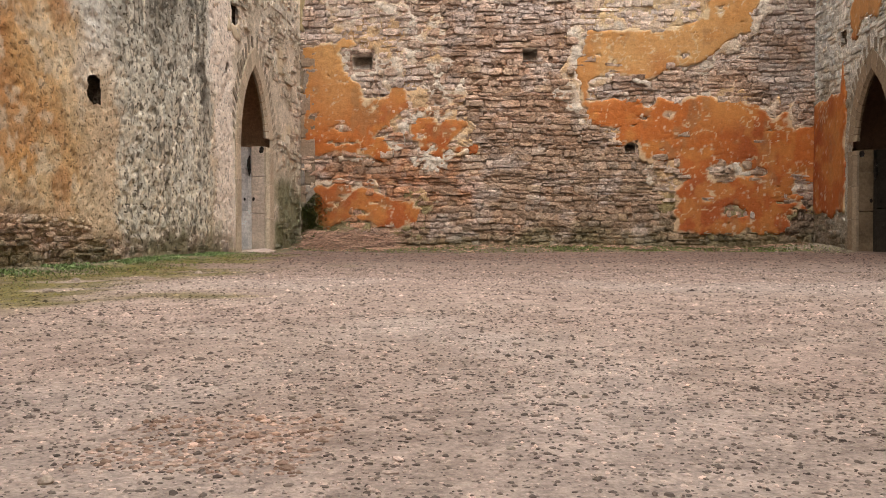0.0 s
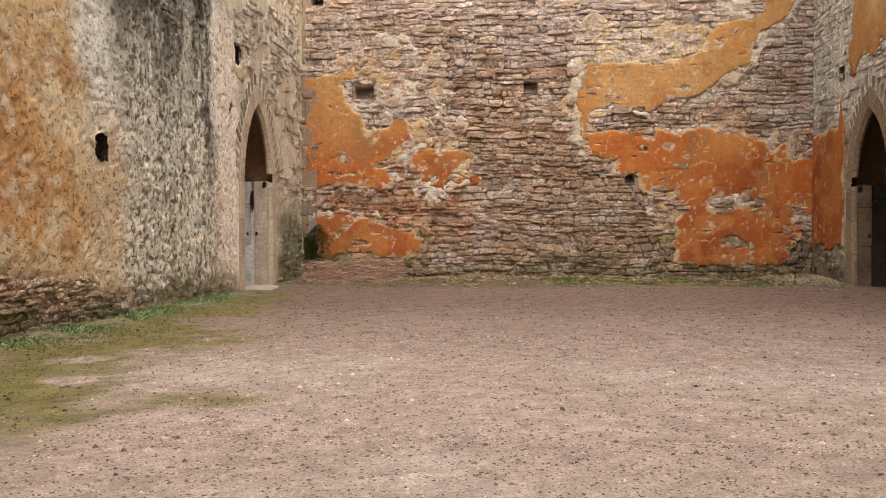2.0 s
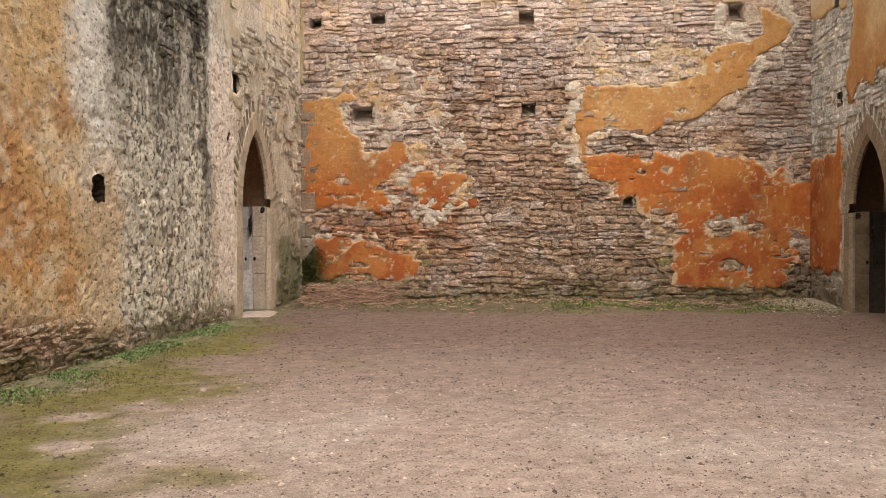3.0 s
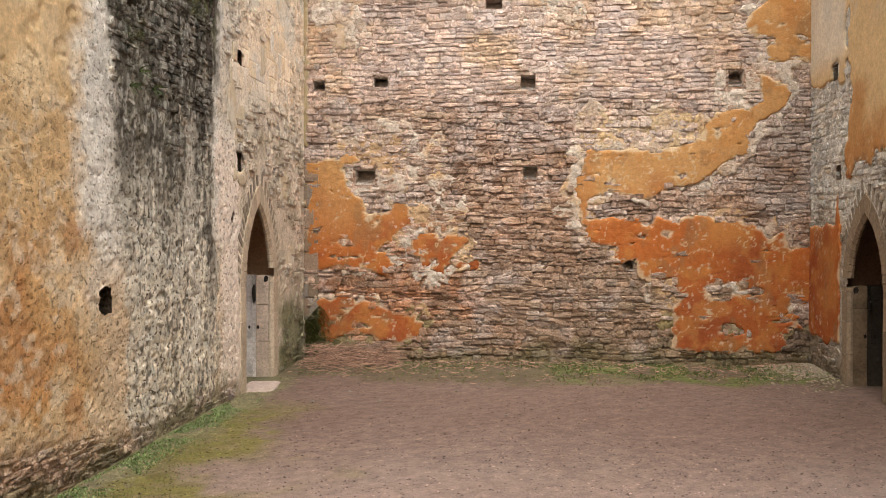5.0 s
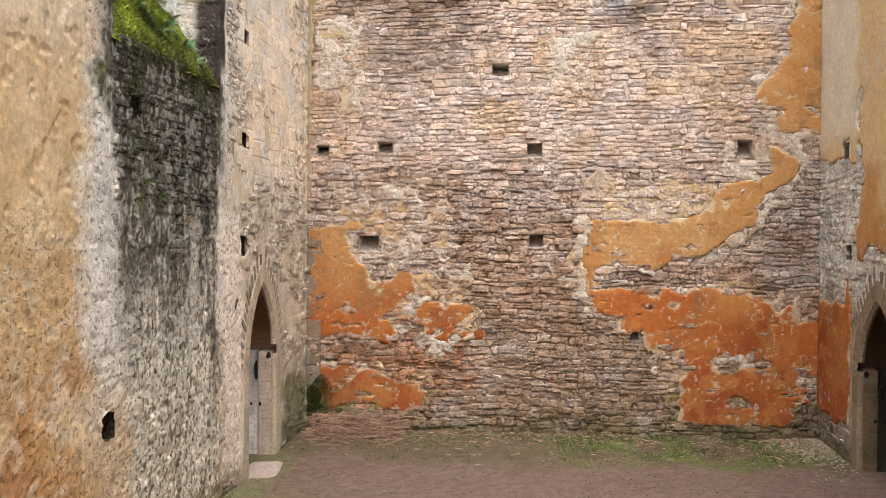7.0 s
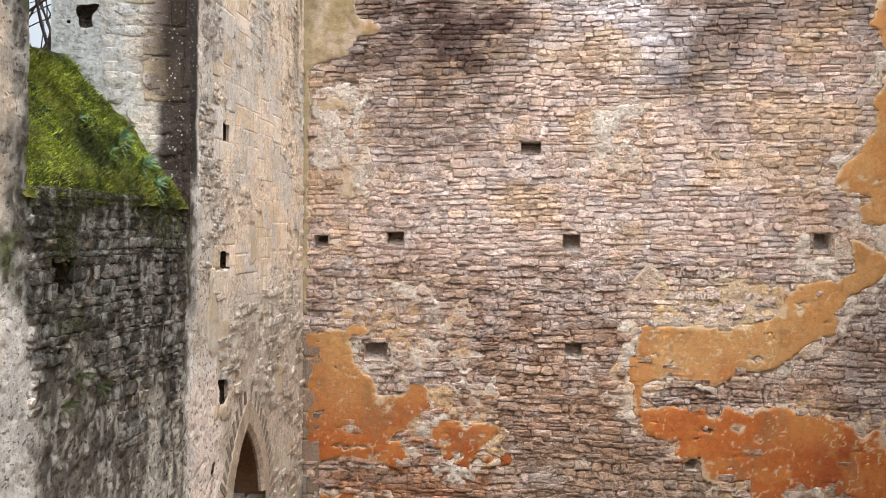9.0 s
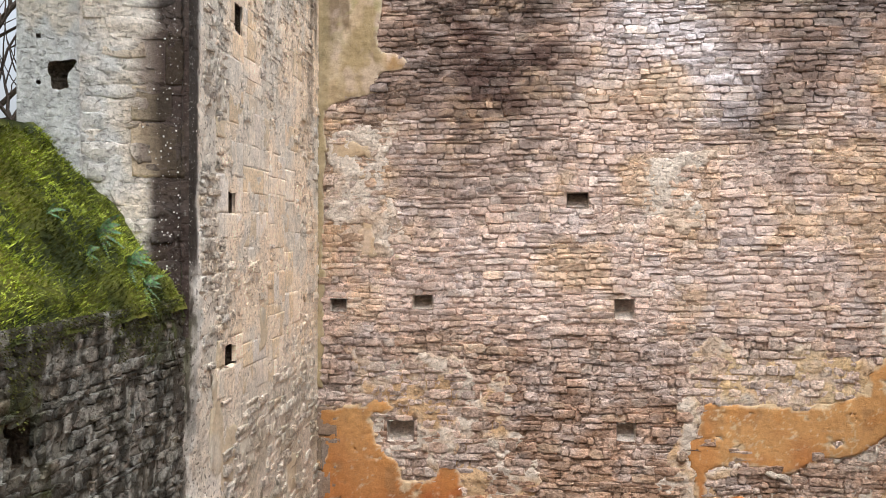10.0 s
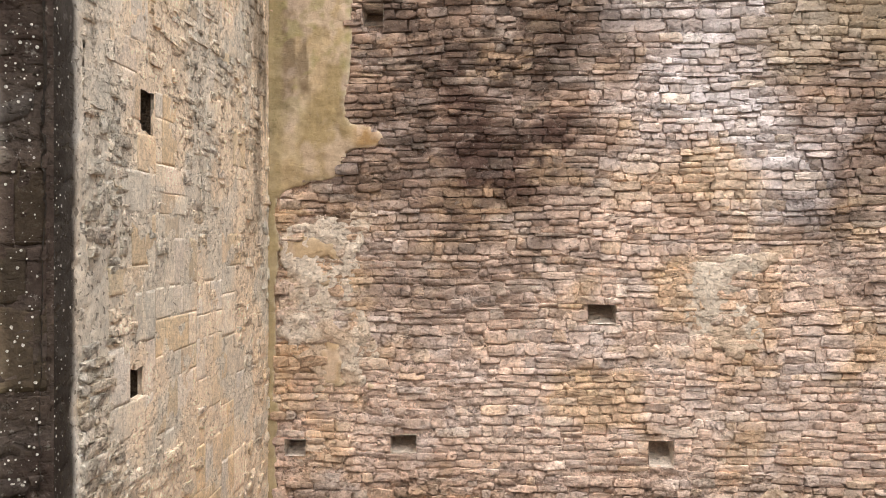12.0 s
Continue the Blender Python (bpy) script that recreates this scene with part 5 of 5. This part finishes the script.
for h in RIGHT_HOLES:
    hole_lining(RIGHT, h, (0.24, 0.19, 0.14), MORTAR, wall_right, 0.42)
plaster(RIGHT, (11.0, Y1 - 0.03, 0.3, 7.2), plaster_side, side_tint, RENDER, wall_right, 0.03, label="torn patch of ochre-red plaster")
margin_r = arch_cut(DOOR_R[0], DOOR_R[1] + 0.36, DOOR_R[2], DOOR_R[3] + 0.55)
stones(RIGHT, (8.0, Y1, -0.1, TOP_R), (0.075, 0.135), (0.09, 0.34), STONE, wall_right, right_tint, 17, RIGHT_HOLES, skip=clear_of(margin_r, lambda u, v: plaster_side(u, v) < -0.06), proud=(-0.004, 0.016))
# darkened tints stand in for vignetting on the stones and shade in the passage
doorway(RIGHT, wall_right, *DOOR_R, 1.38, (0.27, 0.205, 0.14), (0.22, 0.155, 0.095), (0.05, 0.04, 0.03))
for lo, hi in (((X1 + 0.5, Y0, -0.5), (X1 + 1.15, 11.1, TOP_R)), ((X1 + 0.5, 11.1, 2.5), (X1 + 1.15, 12.35, TOP_R)), ((X1 + 0.5, 12.35, -0.5), (X1 + 1.15, Y1 + 0.5, TOP_R))):
    block("wall_core", lo, hi, GREY, MORTAR, wall_right)
block("wall_cap", (X1 - 0.02, Y0, TOP_R), (X1 + 1.15, Y1 - 0.02, TOP_R + 0.12), GREY, MORTAR, wall_right)
# unseen rear wall, added at full height to block frontal sky light
block("wall_core", (X0 - 1.1, Y0 - 1.0, -0.5), (X1 + 1.1, Y0, TOP), (0.36, 0.29, 0.21), MORTAR, wall_rear)

# ---- loose gravel ----
def pebbles(name, places, sizes, tints, rnd, rounded=False, parent=None):
    """Loose pebbles in one mesh: small ones as low points, the near ones with a rounded shoulder."""
    turn = np.linspace(0, 2 * np.pi, 6)[:5]
    foot = np.stack([np.cos(turn), np.sin(turn), 0 * turn], 1)
    if rounded:
        base = np.concatenate([foot, foot * 0.86 + (0, 0, 0.42), [(0.05, 0.05, 0.72)]])
        faces = [(k, (k + 1) % 5, 5 + (k + 1) % 5, 5 + k) for k in range(5)] + [(5 + k, 5 + (k + 1) % 5, 10) for k in range(5)]
    else:
        base = np.concatenate([foot, [(0.05, 0.05, 0.7)]])
        faces = [(k, (k + 1) % 5, 5) for k in range(5)]
    n, m = len(places), len(base)
    g = np.random.RandomState(rnd.randrange(9999))
    a = g.uniform(0, 2 * np.pi, n)
    scale = np.asarray(sizes)[:, None] * np.stack([g.uniform(0.9, 1.5, n), g.uniform(0.7, 1.05, n), g.uniform(0.7, 1.2, n)], -1)
    sh = base[None] * g.uniform(0.75, 1.25, (n, m, 3)) * scale[:, None]
    x = sh[..., 0] * np.cos(a)[:, None] - sh[..., 1] * np.sin(a)[:, None]
    y = sh[..., 0] * np.sin(a)[:, None] + sh[..., 1] * np.cos(a)[:, None]
    P = np.stack([x, y, sh[..., 2]], -1) + np.asarray(places)[:, None]
    every = [tuple(i + m * j for i in t) for j in range(n) for t in faces]
    return part(name, mesh_of(name, P.reshape(-1, 3), every, np.repeat(np.asarray(tints), m, 0)), PEBBLE, parent)


def strewn(n, x0, x1, y0, y1, smin, smax, seed):
    g = np.random.RandomState(seed)
    x, y = g.uniform(x0, x1, n), g.uniform(y0, y1, n)
    s = smin + (smax - smin) * g.random_sample(n) ** 3.0
    # half the pebbles are tinted dark, standing in for shadow sides soft light lacks
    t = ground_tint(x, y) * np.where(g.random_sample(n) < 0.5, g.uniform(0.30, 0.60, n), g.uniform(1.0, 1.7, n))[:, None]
    return np.stack([x, y, ground_height(x, y) - 0.15 * s], -1), s, t


def spread(name, batches, seed, rounded, label):
    ob = pebbles(name, np.concatenate([b[0] for b in batches]), np.concatenate([b[1] for b in batches]), np.concatenate([b[2] for b in batches]), random.Random(seed), rounded)
    return tagged(ob, label, "gravel", kind="stuff")


crumbs = strewn(520, 0.88, 1.18, 0.80, 1.12, 0.003, 0.009, 34)
crumbs[2][:] = crumbs[2] * 0.6 + np.array((0.20, 0.125, 0.09))
coarse_bits = strewn(2600, -2.15, 4.4, 2.4, 9.0, 0.009, 0.020, 36)
coarse_bits[2][:] = coarse_bits[2] * np.random.RandomState(4).uniform(0.7, 1.35, (2600, 1))
rubble_foot = strewn(1900, 4.7, 5.76, 12.0, 13.9, 0.008, 0.030, 37)
spill = np.random.RandomState(41)
rubble_foot[0][:, 0] = X1 - 0.03 - np.abs(spill.normal(0, 0.42, 1900))
rubble_foot[0][:, 1] = np.minimum(13.92 - np.abs(spill.normal(0, 0.7, 1900)), 13.92)
rubble_foot[0][:, 2] = ground_height(rubble_foot[0][:, 0], rubble_foot[0][:, 1])
rubble_foot[2][:] = rubble_foot[2] * 0.5 + np.array((0.20, 0.165, 0.13))
left_foot = strewn(3200, X0 + 0.02, X0 + 0.42, 3.0, 11.0, 0.006, 0.026, 38)
left_foot[2][:] = left_foot[2] * 0.6 + np.array((0.10, 0.085, 0.06))
spread("gravel", [strewn(30000, -0.3, 3.2, 0.55, 3.0, 0.0020, 0.0060, 31), strewn(9000, 0.4, 2.4, 0.5, 1.8, 0.0018, 0.0050, 39), strewn(2200, -0.3, 3.2, 0.55, 3.6, 0.005, 0.010, 35), crumbs], 3, True, "small loose gravel strewn over the earth")
spread("far_gravel", [strewn(34000, -2.1, 4.6, 2.8, 6.5, 0.0035, 0.0105, 32), strewn(15000, -2.1, 5.6, 6.0, 13.5, 0.006, 0.018, 33), coarse_bits, rubble_foot, left_foot], 4, False, "scattered gravel on the trodden earth")

# ---- grass and weeds along the walls ----
rnd = random.Random(8)
roots, hs, tones = [], [], []
for k in range(30000):
    if k % 2 == 0:
        y, x = rnd.uniform(3.2, 10.5), X0 + 0.03 + abs(rnd.gauss(0, 0.35))
        ok = rnd.random() < 0.9 * (1 - (x - X0) / 1.4)
    else:
        x = rnd.uniform(-2.0, 5.6)
        y = 13.9 - abs(rnd.gauss(0, 0.75))
        ok = rnd.random() < (0.9 if 1.8 < x < 5.0 else 0.3)
    ok = ok and float(fbm(np.array([x]), np.array([y]), 0.45, 171, 2)[0]) > (-0.02 if x < X0 + 0.5 else -0.12)
    if ok:
        clover = x < X0 + 0.35 and y < 10.5
        tones.append(green(rnd, (0.09, 0.14, 0.045), (0.22, 0.30, 0.12)) if clover else green(rnd, (0.06, 0.085, 0.025), (0.14, 0.17, 0.045)))
        roots.append((x, y, float(ground_height(np.array(x), np.array(y)))))
        hs.append(rnd.uniform(0.010, 0.036) if y >= 12 else rnd.uniform(0.008, 0.024) if clover else rnd.uniform(0.005, 0.018))
grass = blades("grass", roots, [(rnd.uniform(-.4, .4), rnd.uniform(-.4, .4), 1) for r in roots], hs, [rnd.uniform(0.004, 0.010) * (1 if r[1] < 12 and r[0] > X0 + 0.35 else 2) for r in roots],
               tones, rnd)
tagged(grass, "short green grass and weeds at the foot of the walls", "grass", kind="stuff")


# ---- threshold, loose stones, twigs ----
def rough_stone(name, size, tint, seed, material):
    """A worn lump: an icosphere squashed and broken up by noise."""
    bm = bmesh.new()
    bmesh.ops.create_icosphere(bm, subdivisions=2, radius=1.0)
    for v in bm.verts:
        k = 1 + 0.35 * noise.noise(v.co * 1.3 + Vector((seed, 0, 0))) + 0.12 * noise.noise(v.co * 3.5 + Vector((0, seed, 0)))
        v.co = Vector((v.co.x * size[0], v.co.y * size[1], v.co.z * size[2])) * k / 2
    me = bpy.data.meshes.new(name)
    bm.to_mesh(me)
    bm.free()
    at = me.color_attributes.new("tint", "FLOAT_COLOR", "POINT")
    for d in at.data:
        d.color = (*tint, 1)
    me.materials.append(material)
    return new(name, me)


threshold = rough_stone("threshold", (0.50, 0.95, 0.07), (0.33, 0.26, 0.225), 3.0, ASHLAR)
threshold.location = (-2.14, 11.35, 0.03)
tagged(threshold, "worn pale stone slab before the blocked doorway", "threshold", kind="structure")

loose = random.Random(12)
LOOSE = [(1.05, 1.09, 0.014), (1.34, 1.03, 0.011), (1.43, 0.97, 0.012), (0.90, 0.75, 0.018), (1.07, 0.98, 0.017), (1.10, 1.00, 0.012), (1.01, 0.95, 0.012),
         (-0.88, 3.93, 0.05), (-0.83, 5.80, 0.05), (-1.7, 4.3, 0.06), (-1.25, 4.9, 0.05), (1.70, 5.82, 0.035), (1.26, 0.66, 0.010), (1.55, 1.32, 0.012), (1.9, 1.45, 0.014),
         (2.15, 1.7, 0.014), (1.42, 2.1, 0.016), (2.4, 2.3, 0.018), (0.9, 2.4, 0.018), (0.2, 2.3, 0.02), (-0.2, 2.7, 0.026), (1.60, 0.77, 0.011), (1.31, 0.65, 0.010),
         (-0.4, 10.6, 0.05), (-0.9, 11.2, 0.05), (0.5, 11.4, 0.04), (-1.2, 10.4, 0.05), (1.2, 9.9, 0.04), (2.8, 10.5, 0.04)]
for x, y, r in LOOSE:
    pink = 0.85 < x < 1.2 and 0.85 < y < 1.1
    # stones beyond y 8 are tinted darker to follow the floor's painted shading
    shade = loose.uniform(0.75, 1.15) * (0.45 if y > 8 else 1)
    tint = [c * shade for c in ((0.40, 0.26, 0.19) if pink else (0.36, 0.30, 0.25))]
    ob = rough_stone("loose_stone", (r * loose.uniform(1, 1.5), r, r * loose.uniform(0.55, 0.8)), tint, loose.uniform(0, 50), PEBBLE)
    ob.location = (x, y, float(ground_height(np.array(x), np.array(y))) + 0.12 * r)
    ob.rotation_euler = (0, 0, loose.uniform(0, 6))
    tagged(ob, "small pinkish broken stone lying on the earth" if pink else "small angular grey stone lying on the earth", "stone", "loose stones")


def twigs(name, n, x0, x1, y0, y1, seed, long):
    """Dry stalks lying across one another."""
    r = random.Random(seed)
    pts, faces, cols = [], [], []
    for k in range(n):
        x, y = r.uniform(x0, x1), y1 - abs(r.gauss(0, (y1 - y0) / 2))
        z = float(ground_height(np.array(x), np.array(y))) + r.uniform(0.0, 0.30 if long[1] > 0.2 else 0.03) * max(0, 1 - (y1 - y) / 0.9)
        a, length, t = r.gauss(0.2, 0.9), r.uniform(*long), r.uniform(0.0015, 0.0045)
        d = Vector((math.cos(a), math.sin(a), r.uniform(-.3, .3)))
        side, up = Vector((-d.y, d.x, 0)) * t, Vector((0, 0, t))
        k = r.uniform(0.35, 1.7)
        c = [q * k for q in (0.27, 0.165, 0.115)]
        p = Vector((x, y, z + 0.008))
        bow = side.normalized() * r.uniform(-.05, .05) * length
        o = len(pts)
        for f in (-0.5, 0.0, 0.5):
            q = p + d * length * f + (bow if f == 0 else Vector())
            pts += [q - side, q + side, q + up * 1.7]
        for i in (0, 3):
            faces += [(o + i, o + i + 1, o + i + 4, o + i + 3), (o + i + 1, o + i + 2, o + i + 5, o + i + 4), (o + i + 2, o + i, o + i + 3, o + i + 5)]
        cols += [c] * 9
    return part(name, mesh_of(name, pts, faces, cols), PEBBLE, None)


tagged(twigs("dry_stalks", 1100, -2.05, -0.65, 13.2, 13.9, 5, (0.15, 0.45)), "heap of dry reddish stalks at the foot of the wall", "dry stalks", kind="stuff")
tagged(twigs("leaf_litter", 1500, -2.1, 5.6, 12.6, 13.9, 6, (0.03, 0.10)), "thin scatter of dead stalks along the wall", "litter", kind="stuff")


# ---- plants ----
def frond_plant(name, place, count, size, seed, out, label, tint=(0.17, 0.27, 0.14)):
    """A rosette of arching fronds with paired leaflets."""
    r = random.Random(seed)
    root = tagged(new(name), label, "plant", "plants on the sill")
    root.location = place
    out = Vector(out)
    for k in range(count):
        a = 2 * math.pi * k / count + r.uniform(-.3, .3)
        across = Vector((0.25 * math.cos(a), math.sin(a), math.cos(a) * 0.8))
        d = (out * 0.7 + across).normalized()
        length = size * r.uniform(0.7, 1.2)
        pts, faces, cols = [], [], []
        n = 13
        side = d.cross(out).normalized()
        for i in range(n):
            t = i / (n - 1)
            q = d * length * t + Vector((0, 0, -0.35)) * length * t * t
            w = size * 0.10 * math.sin(math.pi * min(1, 0.12 + t * 0.88)) + 0.002
            for s in (-1, 1):
                o = len(pts)
                tip = q + side * s * w + d * w * 0.4
                pts += [q, q + d * length * 0.084, tip + d * length * 0.03, tip]
                faces.append((o, o + 1, o + 2, o + 3))
                c = [x * r.uniform(0.75, 1.3) for x in tint]
                cols += [c] * 4
        part("frond", mesh_of("frond", pts, faces, cols), LEAF, root)
    return root


def on_sill(y, t, lift=0.0):
    return Vector(sill_point(np.array([y]), np.array([t]), lift)[0])


for y, t, n, size, seed in ((9.12, 0.22, 12, 0.20, 1), (9.02, 0.40, 11, 0.21, 2), (9.2, 0.10, 10, 0.16, 3), (8.75, 0.30, 6, 0.13, 4), (8.6, 0.52, 5, 0.12, 6)):
    frond_plant("sill_plant", on_sill(y, t), n, size, seed, (0.79, 0, 0.61), "small blue-green fern growing in the mossy sill")
for y, z, seed in ((7.75, 3.62, 11), (8.05, 3.50, 12), (7.55, 3.45, 13)):
    frond_plant("wall_plant", Vector((X0 + 0.01, y, z)), 7, 0.13, seed, (1, 0, 0.2), "small dark weed rooted in the stained wall", (0.06, 0.085, 0.025))
frond_plant("corner_plant", Vector((-2.0, 13.7, 0.08)), 8, 0.28, 14, (0.3, -0.5, 0.8), "straggling weed in the corner of the hall", (0.10, 0.11, 0.04))


# ---- bare tree outside the window ----
def bare_tree(name, place, height, seed):
    r = random.Random(seed)
    root = tagged(new(name), "leafless tree with many fine twigs outside the window", "tree")
    root.location = place
    curve_parts = {"trunk": [], "limb": [], "branchwork": []}

    def grow(p, d, length, radius, level):
        steps = 5
        line = [(p.copy(), radius)]
        for i in range(steps):
            d = (d + Vector((r.uniform(-.22, .22), r.uniform(-.22, .22), r.uniform(-.08, .16)))).normalized()
            p = p + d * length / steps
            line.append((p.copy(), radius * (1 - 0.55 * (i + 1) / steps)))
            if level < 4 and i >= (1 if level else 2):
                for q in range(2 if level < 3 else 1):
                    side = (d + Vector((r.uniform(-1, 1), r.uniform(-1, 1), r.uniform(-.3, .7))) * 0.9).normalized()
                    grow(p, side, length * r.uniform(0.5, 0.72), radius * (0.62 - 0.06 * level), level + 1)
        curve_parts["trunk" if level == 0 else "limb" if level == 1 else "branchwork"].append(line)

    grow(Vector((0, 0, -0.2)), Vector((0, 0, 1)), height * 0.62, height * 0.022, 0)
    for kind, linesets in curve_parts.items():
        pts, faces = [], []
        m = {"trunk": 9, "limb": 6, "branchwork": 3}[kind]
        for line in linesets:
            o = len(pts)
            for i, (p, rad) in enumerate(line):
                d = (line[min(i + 1, len(line) - 1)][0] - line[max(i - 1, 0)][0]).normalized()
                a = d.orthogonal().normalized()
                b = d.cross(a)
                for k in range(m):
                    t = 2 * math.pi * k / m
                    pts.append(p + (a * math.cos(t) + b * math.sin(t)) * max(rad, 0.006))
            for i in range(len(line) - 1):
                for k in range(m):
                    faces.append((o + i * m + k, o + i * m + (k + 1) % m, o + (i + 1) * m + (k + 1) % m, o + (i + 1) * m + k))
        part(kind, mesh_of(kind, pts, faces, np.tile((0.10, 0.075, 0.06), (len(pts), 1)), smooth=True), BARK, root)["kind"] = "stuff" if kind == "branchwork" else "part"
    return root


bare_tree("tree", Vector((-9.6, 18.6, 0.0)), 14.0, 3)
bare_tree("tree", Vector((-13.5, 21.5, 0.0)), 15.0, 9)


# ---- lichen dots on the dark window edge ----
dots = random.Random(77)
pts, faces = [], []
for k in range(760):
    on_jamb = k % 2 == 0
    v = dots.uniform(5.0, 8.8)
    u = abs(dots.gauss(0, 0.16)) if on_jamb else 9.74 + abs(dots.gauss(0, 0.10))
    r = 0.002 + 0.007 * dots.random() ** 2.5
    o = len(pts)
    for i in range(6):
        a = math.pi * i / 3
        q = (SPLAY.at(u + r * math.cos(a), v + r * math.sin(a), 0.009) if on_jamb else LEFT.at(u + r * math.cos(a), v + r * math.sin(a), 0.014))
        pts.append(q)
    faces.append(tuple(range(o, o + 6)))
tagged(part("lichen", mesh_of("lichen", pts, faces, np.tile((0.62, 0.60, 0.55), (len(pts), 1))), LEAF, None), "white lichen dots on the dark stained stone", "lichen", kind="stuff")

# ---- moss hanging down the wall under the sill ----
rnd = random.Random(31)
roots, hs = [], []
while len(roots) < 3600:
    y, drop = rnd.uniform(7.3, 9.72), abs(rnd.gauss(0, 0.35))
    lobe = math.sin(y * 5.1) + 0.6 * math.sin(y * 11.7 + 1)
    if drop < 0.12 + 0.30 * max(0, lobe) and drop < 1.1:
        roots.append((X0 + 0.015, y, 4.92 - drop))
        hs.append(rnd.uniform(0.005, 0.018))
hanging = blades("hanging_moss", roots, [(0.7, rnd.uniform(-.4, .4), rnd.uniform(-.9, .1)) for r in roots], hs, [rnd.uniform(0.006, 0.013) for r in roots],
                 [green(rnd, (0.035, 0.04, 0.010), (0.12, 0.125, 0.02)) for r in roots], rnd)
tagged(hanging, "dark moss hanging down the stained wall", "moss", kind="stuff")

# ---- moss in the damp corner ----
rnd = random.Random(53)
roots, hs = [], []
while len(roots) < 2600:
    x, z = X0 + 0.03 + abs(rnd.gauss(0, 0.20)), rnd.uniform(0.03, 0.95)
    if x < -1.72 and z < 0.85 - 0.5 * (x - X0) + 0.2 * math.sin(9 * x):
        roots.append((x, Y1 - 0.03, z))
        hs.append(rnd.uniform(0.012, 0.045))
corner_moss = blades("corner_moss", roots, [(rnd.uniform(-.4, .4), -0.7, rnd.uniform(-.7, .5)) for r in roots], hs, [rnd.uniform(0.010, 0.022) for r in roots],
                     [green(rnd, (0.03, 0.035, 0.012), (0.13, 0.14, 0.03)) for r in roots], rnd)
tagged(corner_moss, "dark green moss on the damp foot of the wall corner", "moss", kind="stuff")
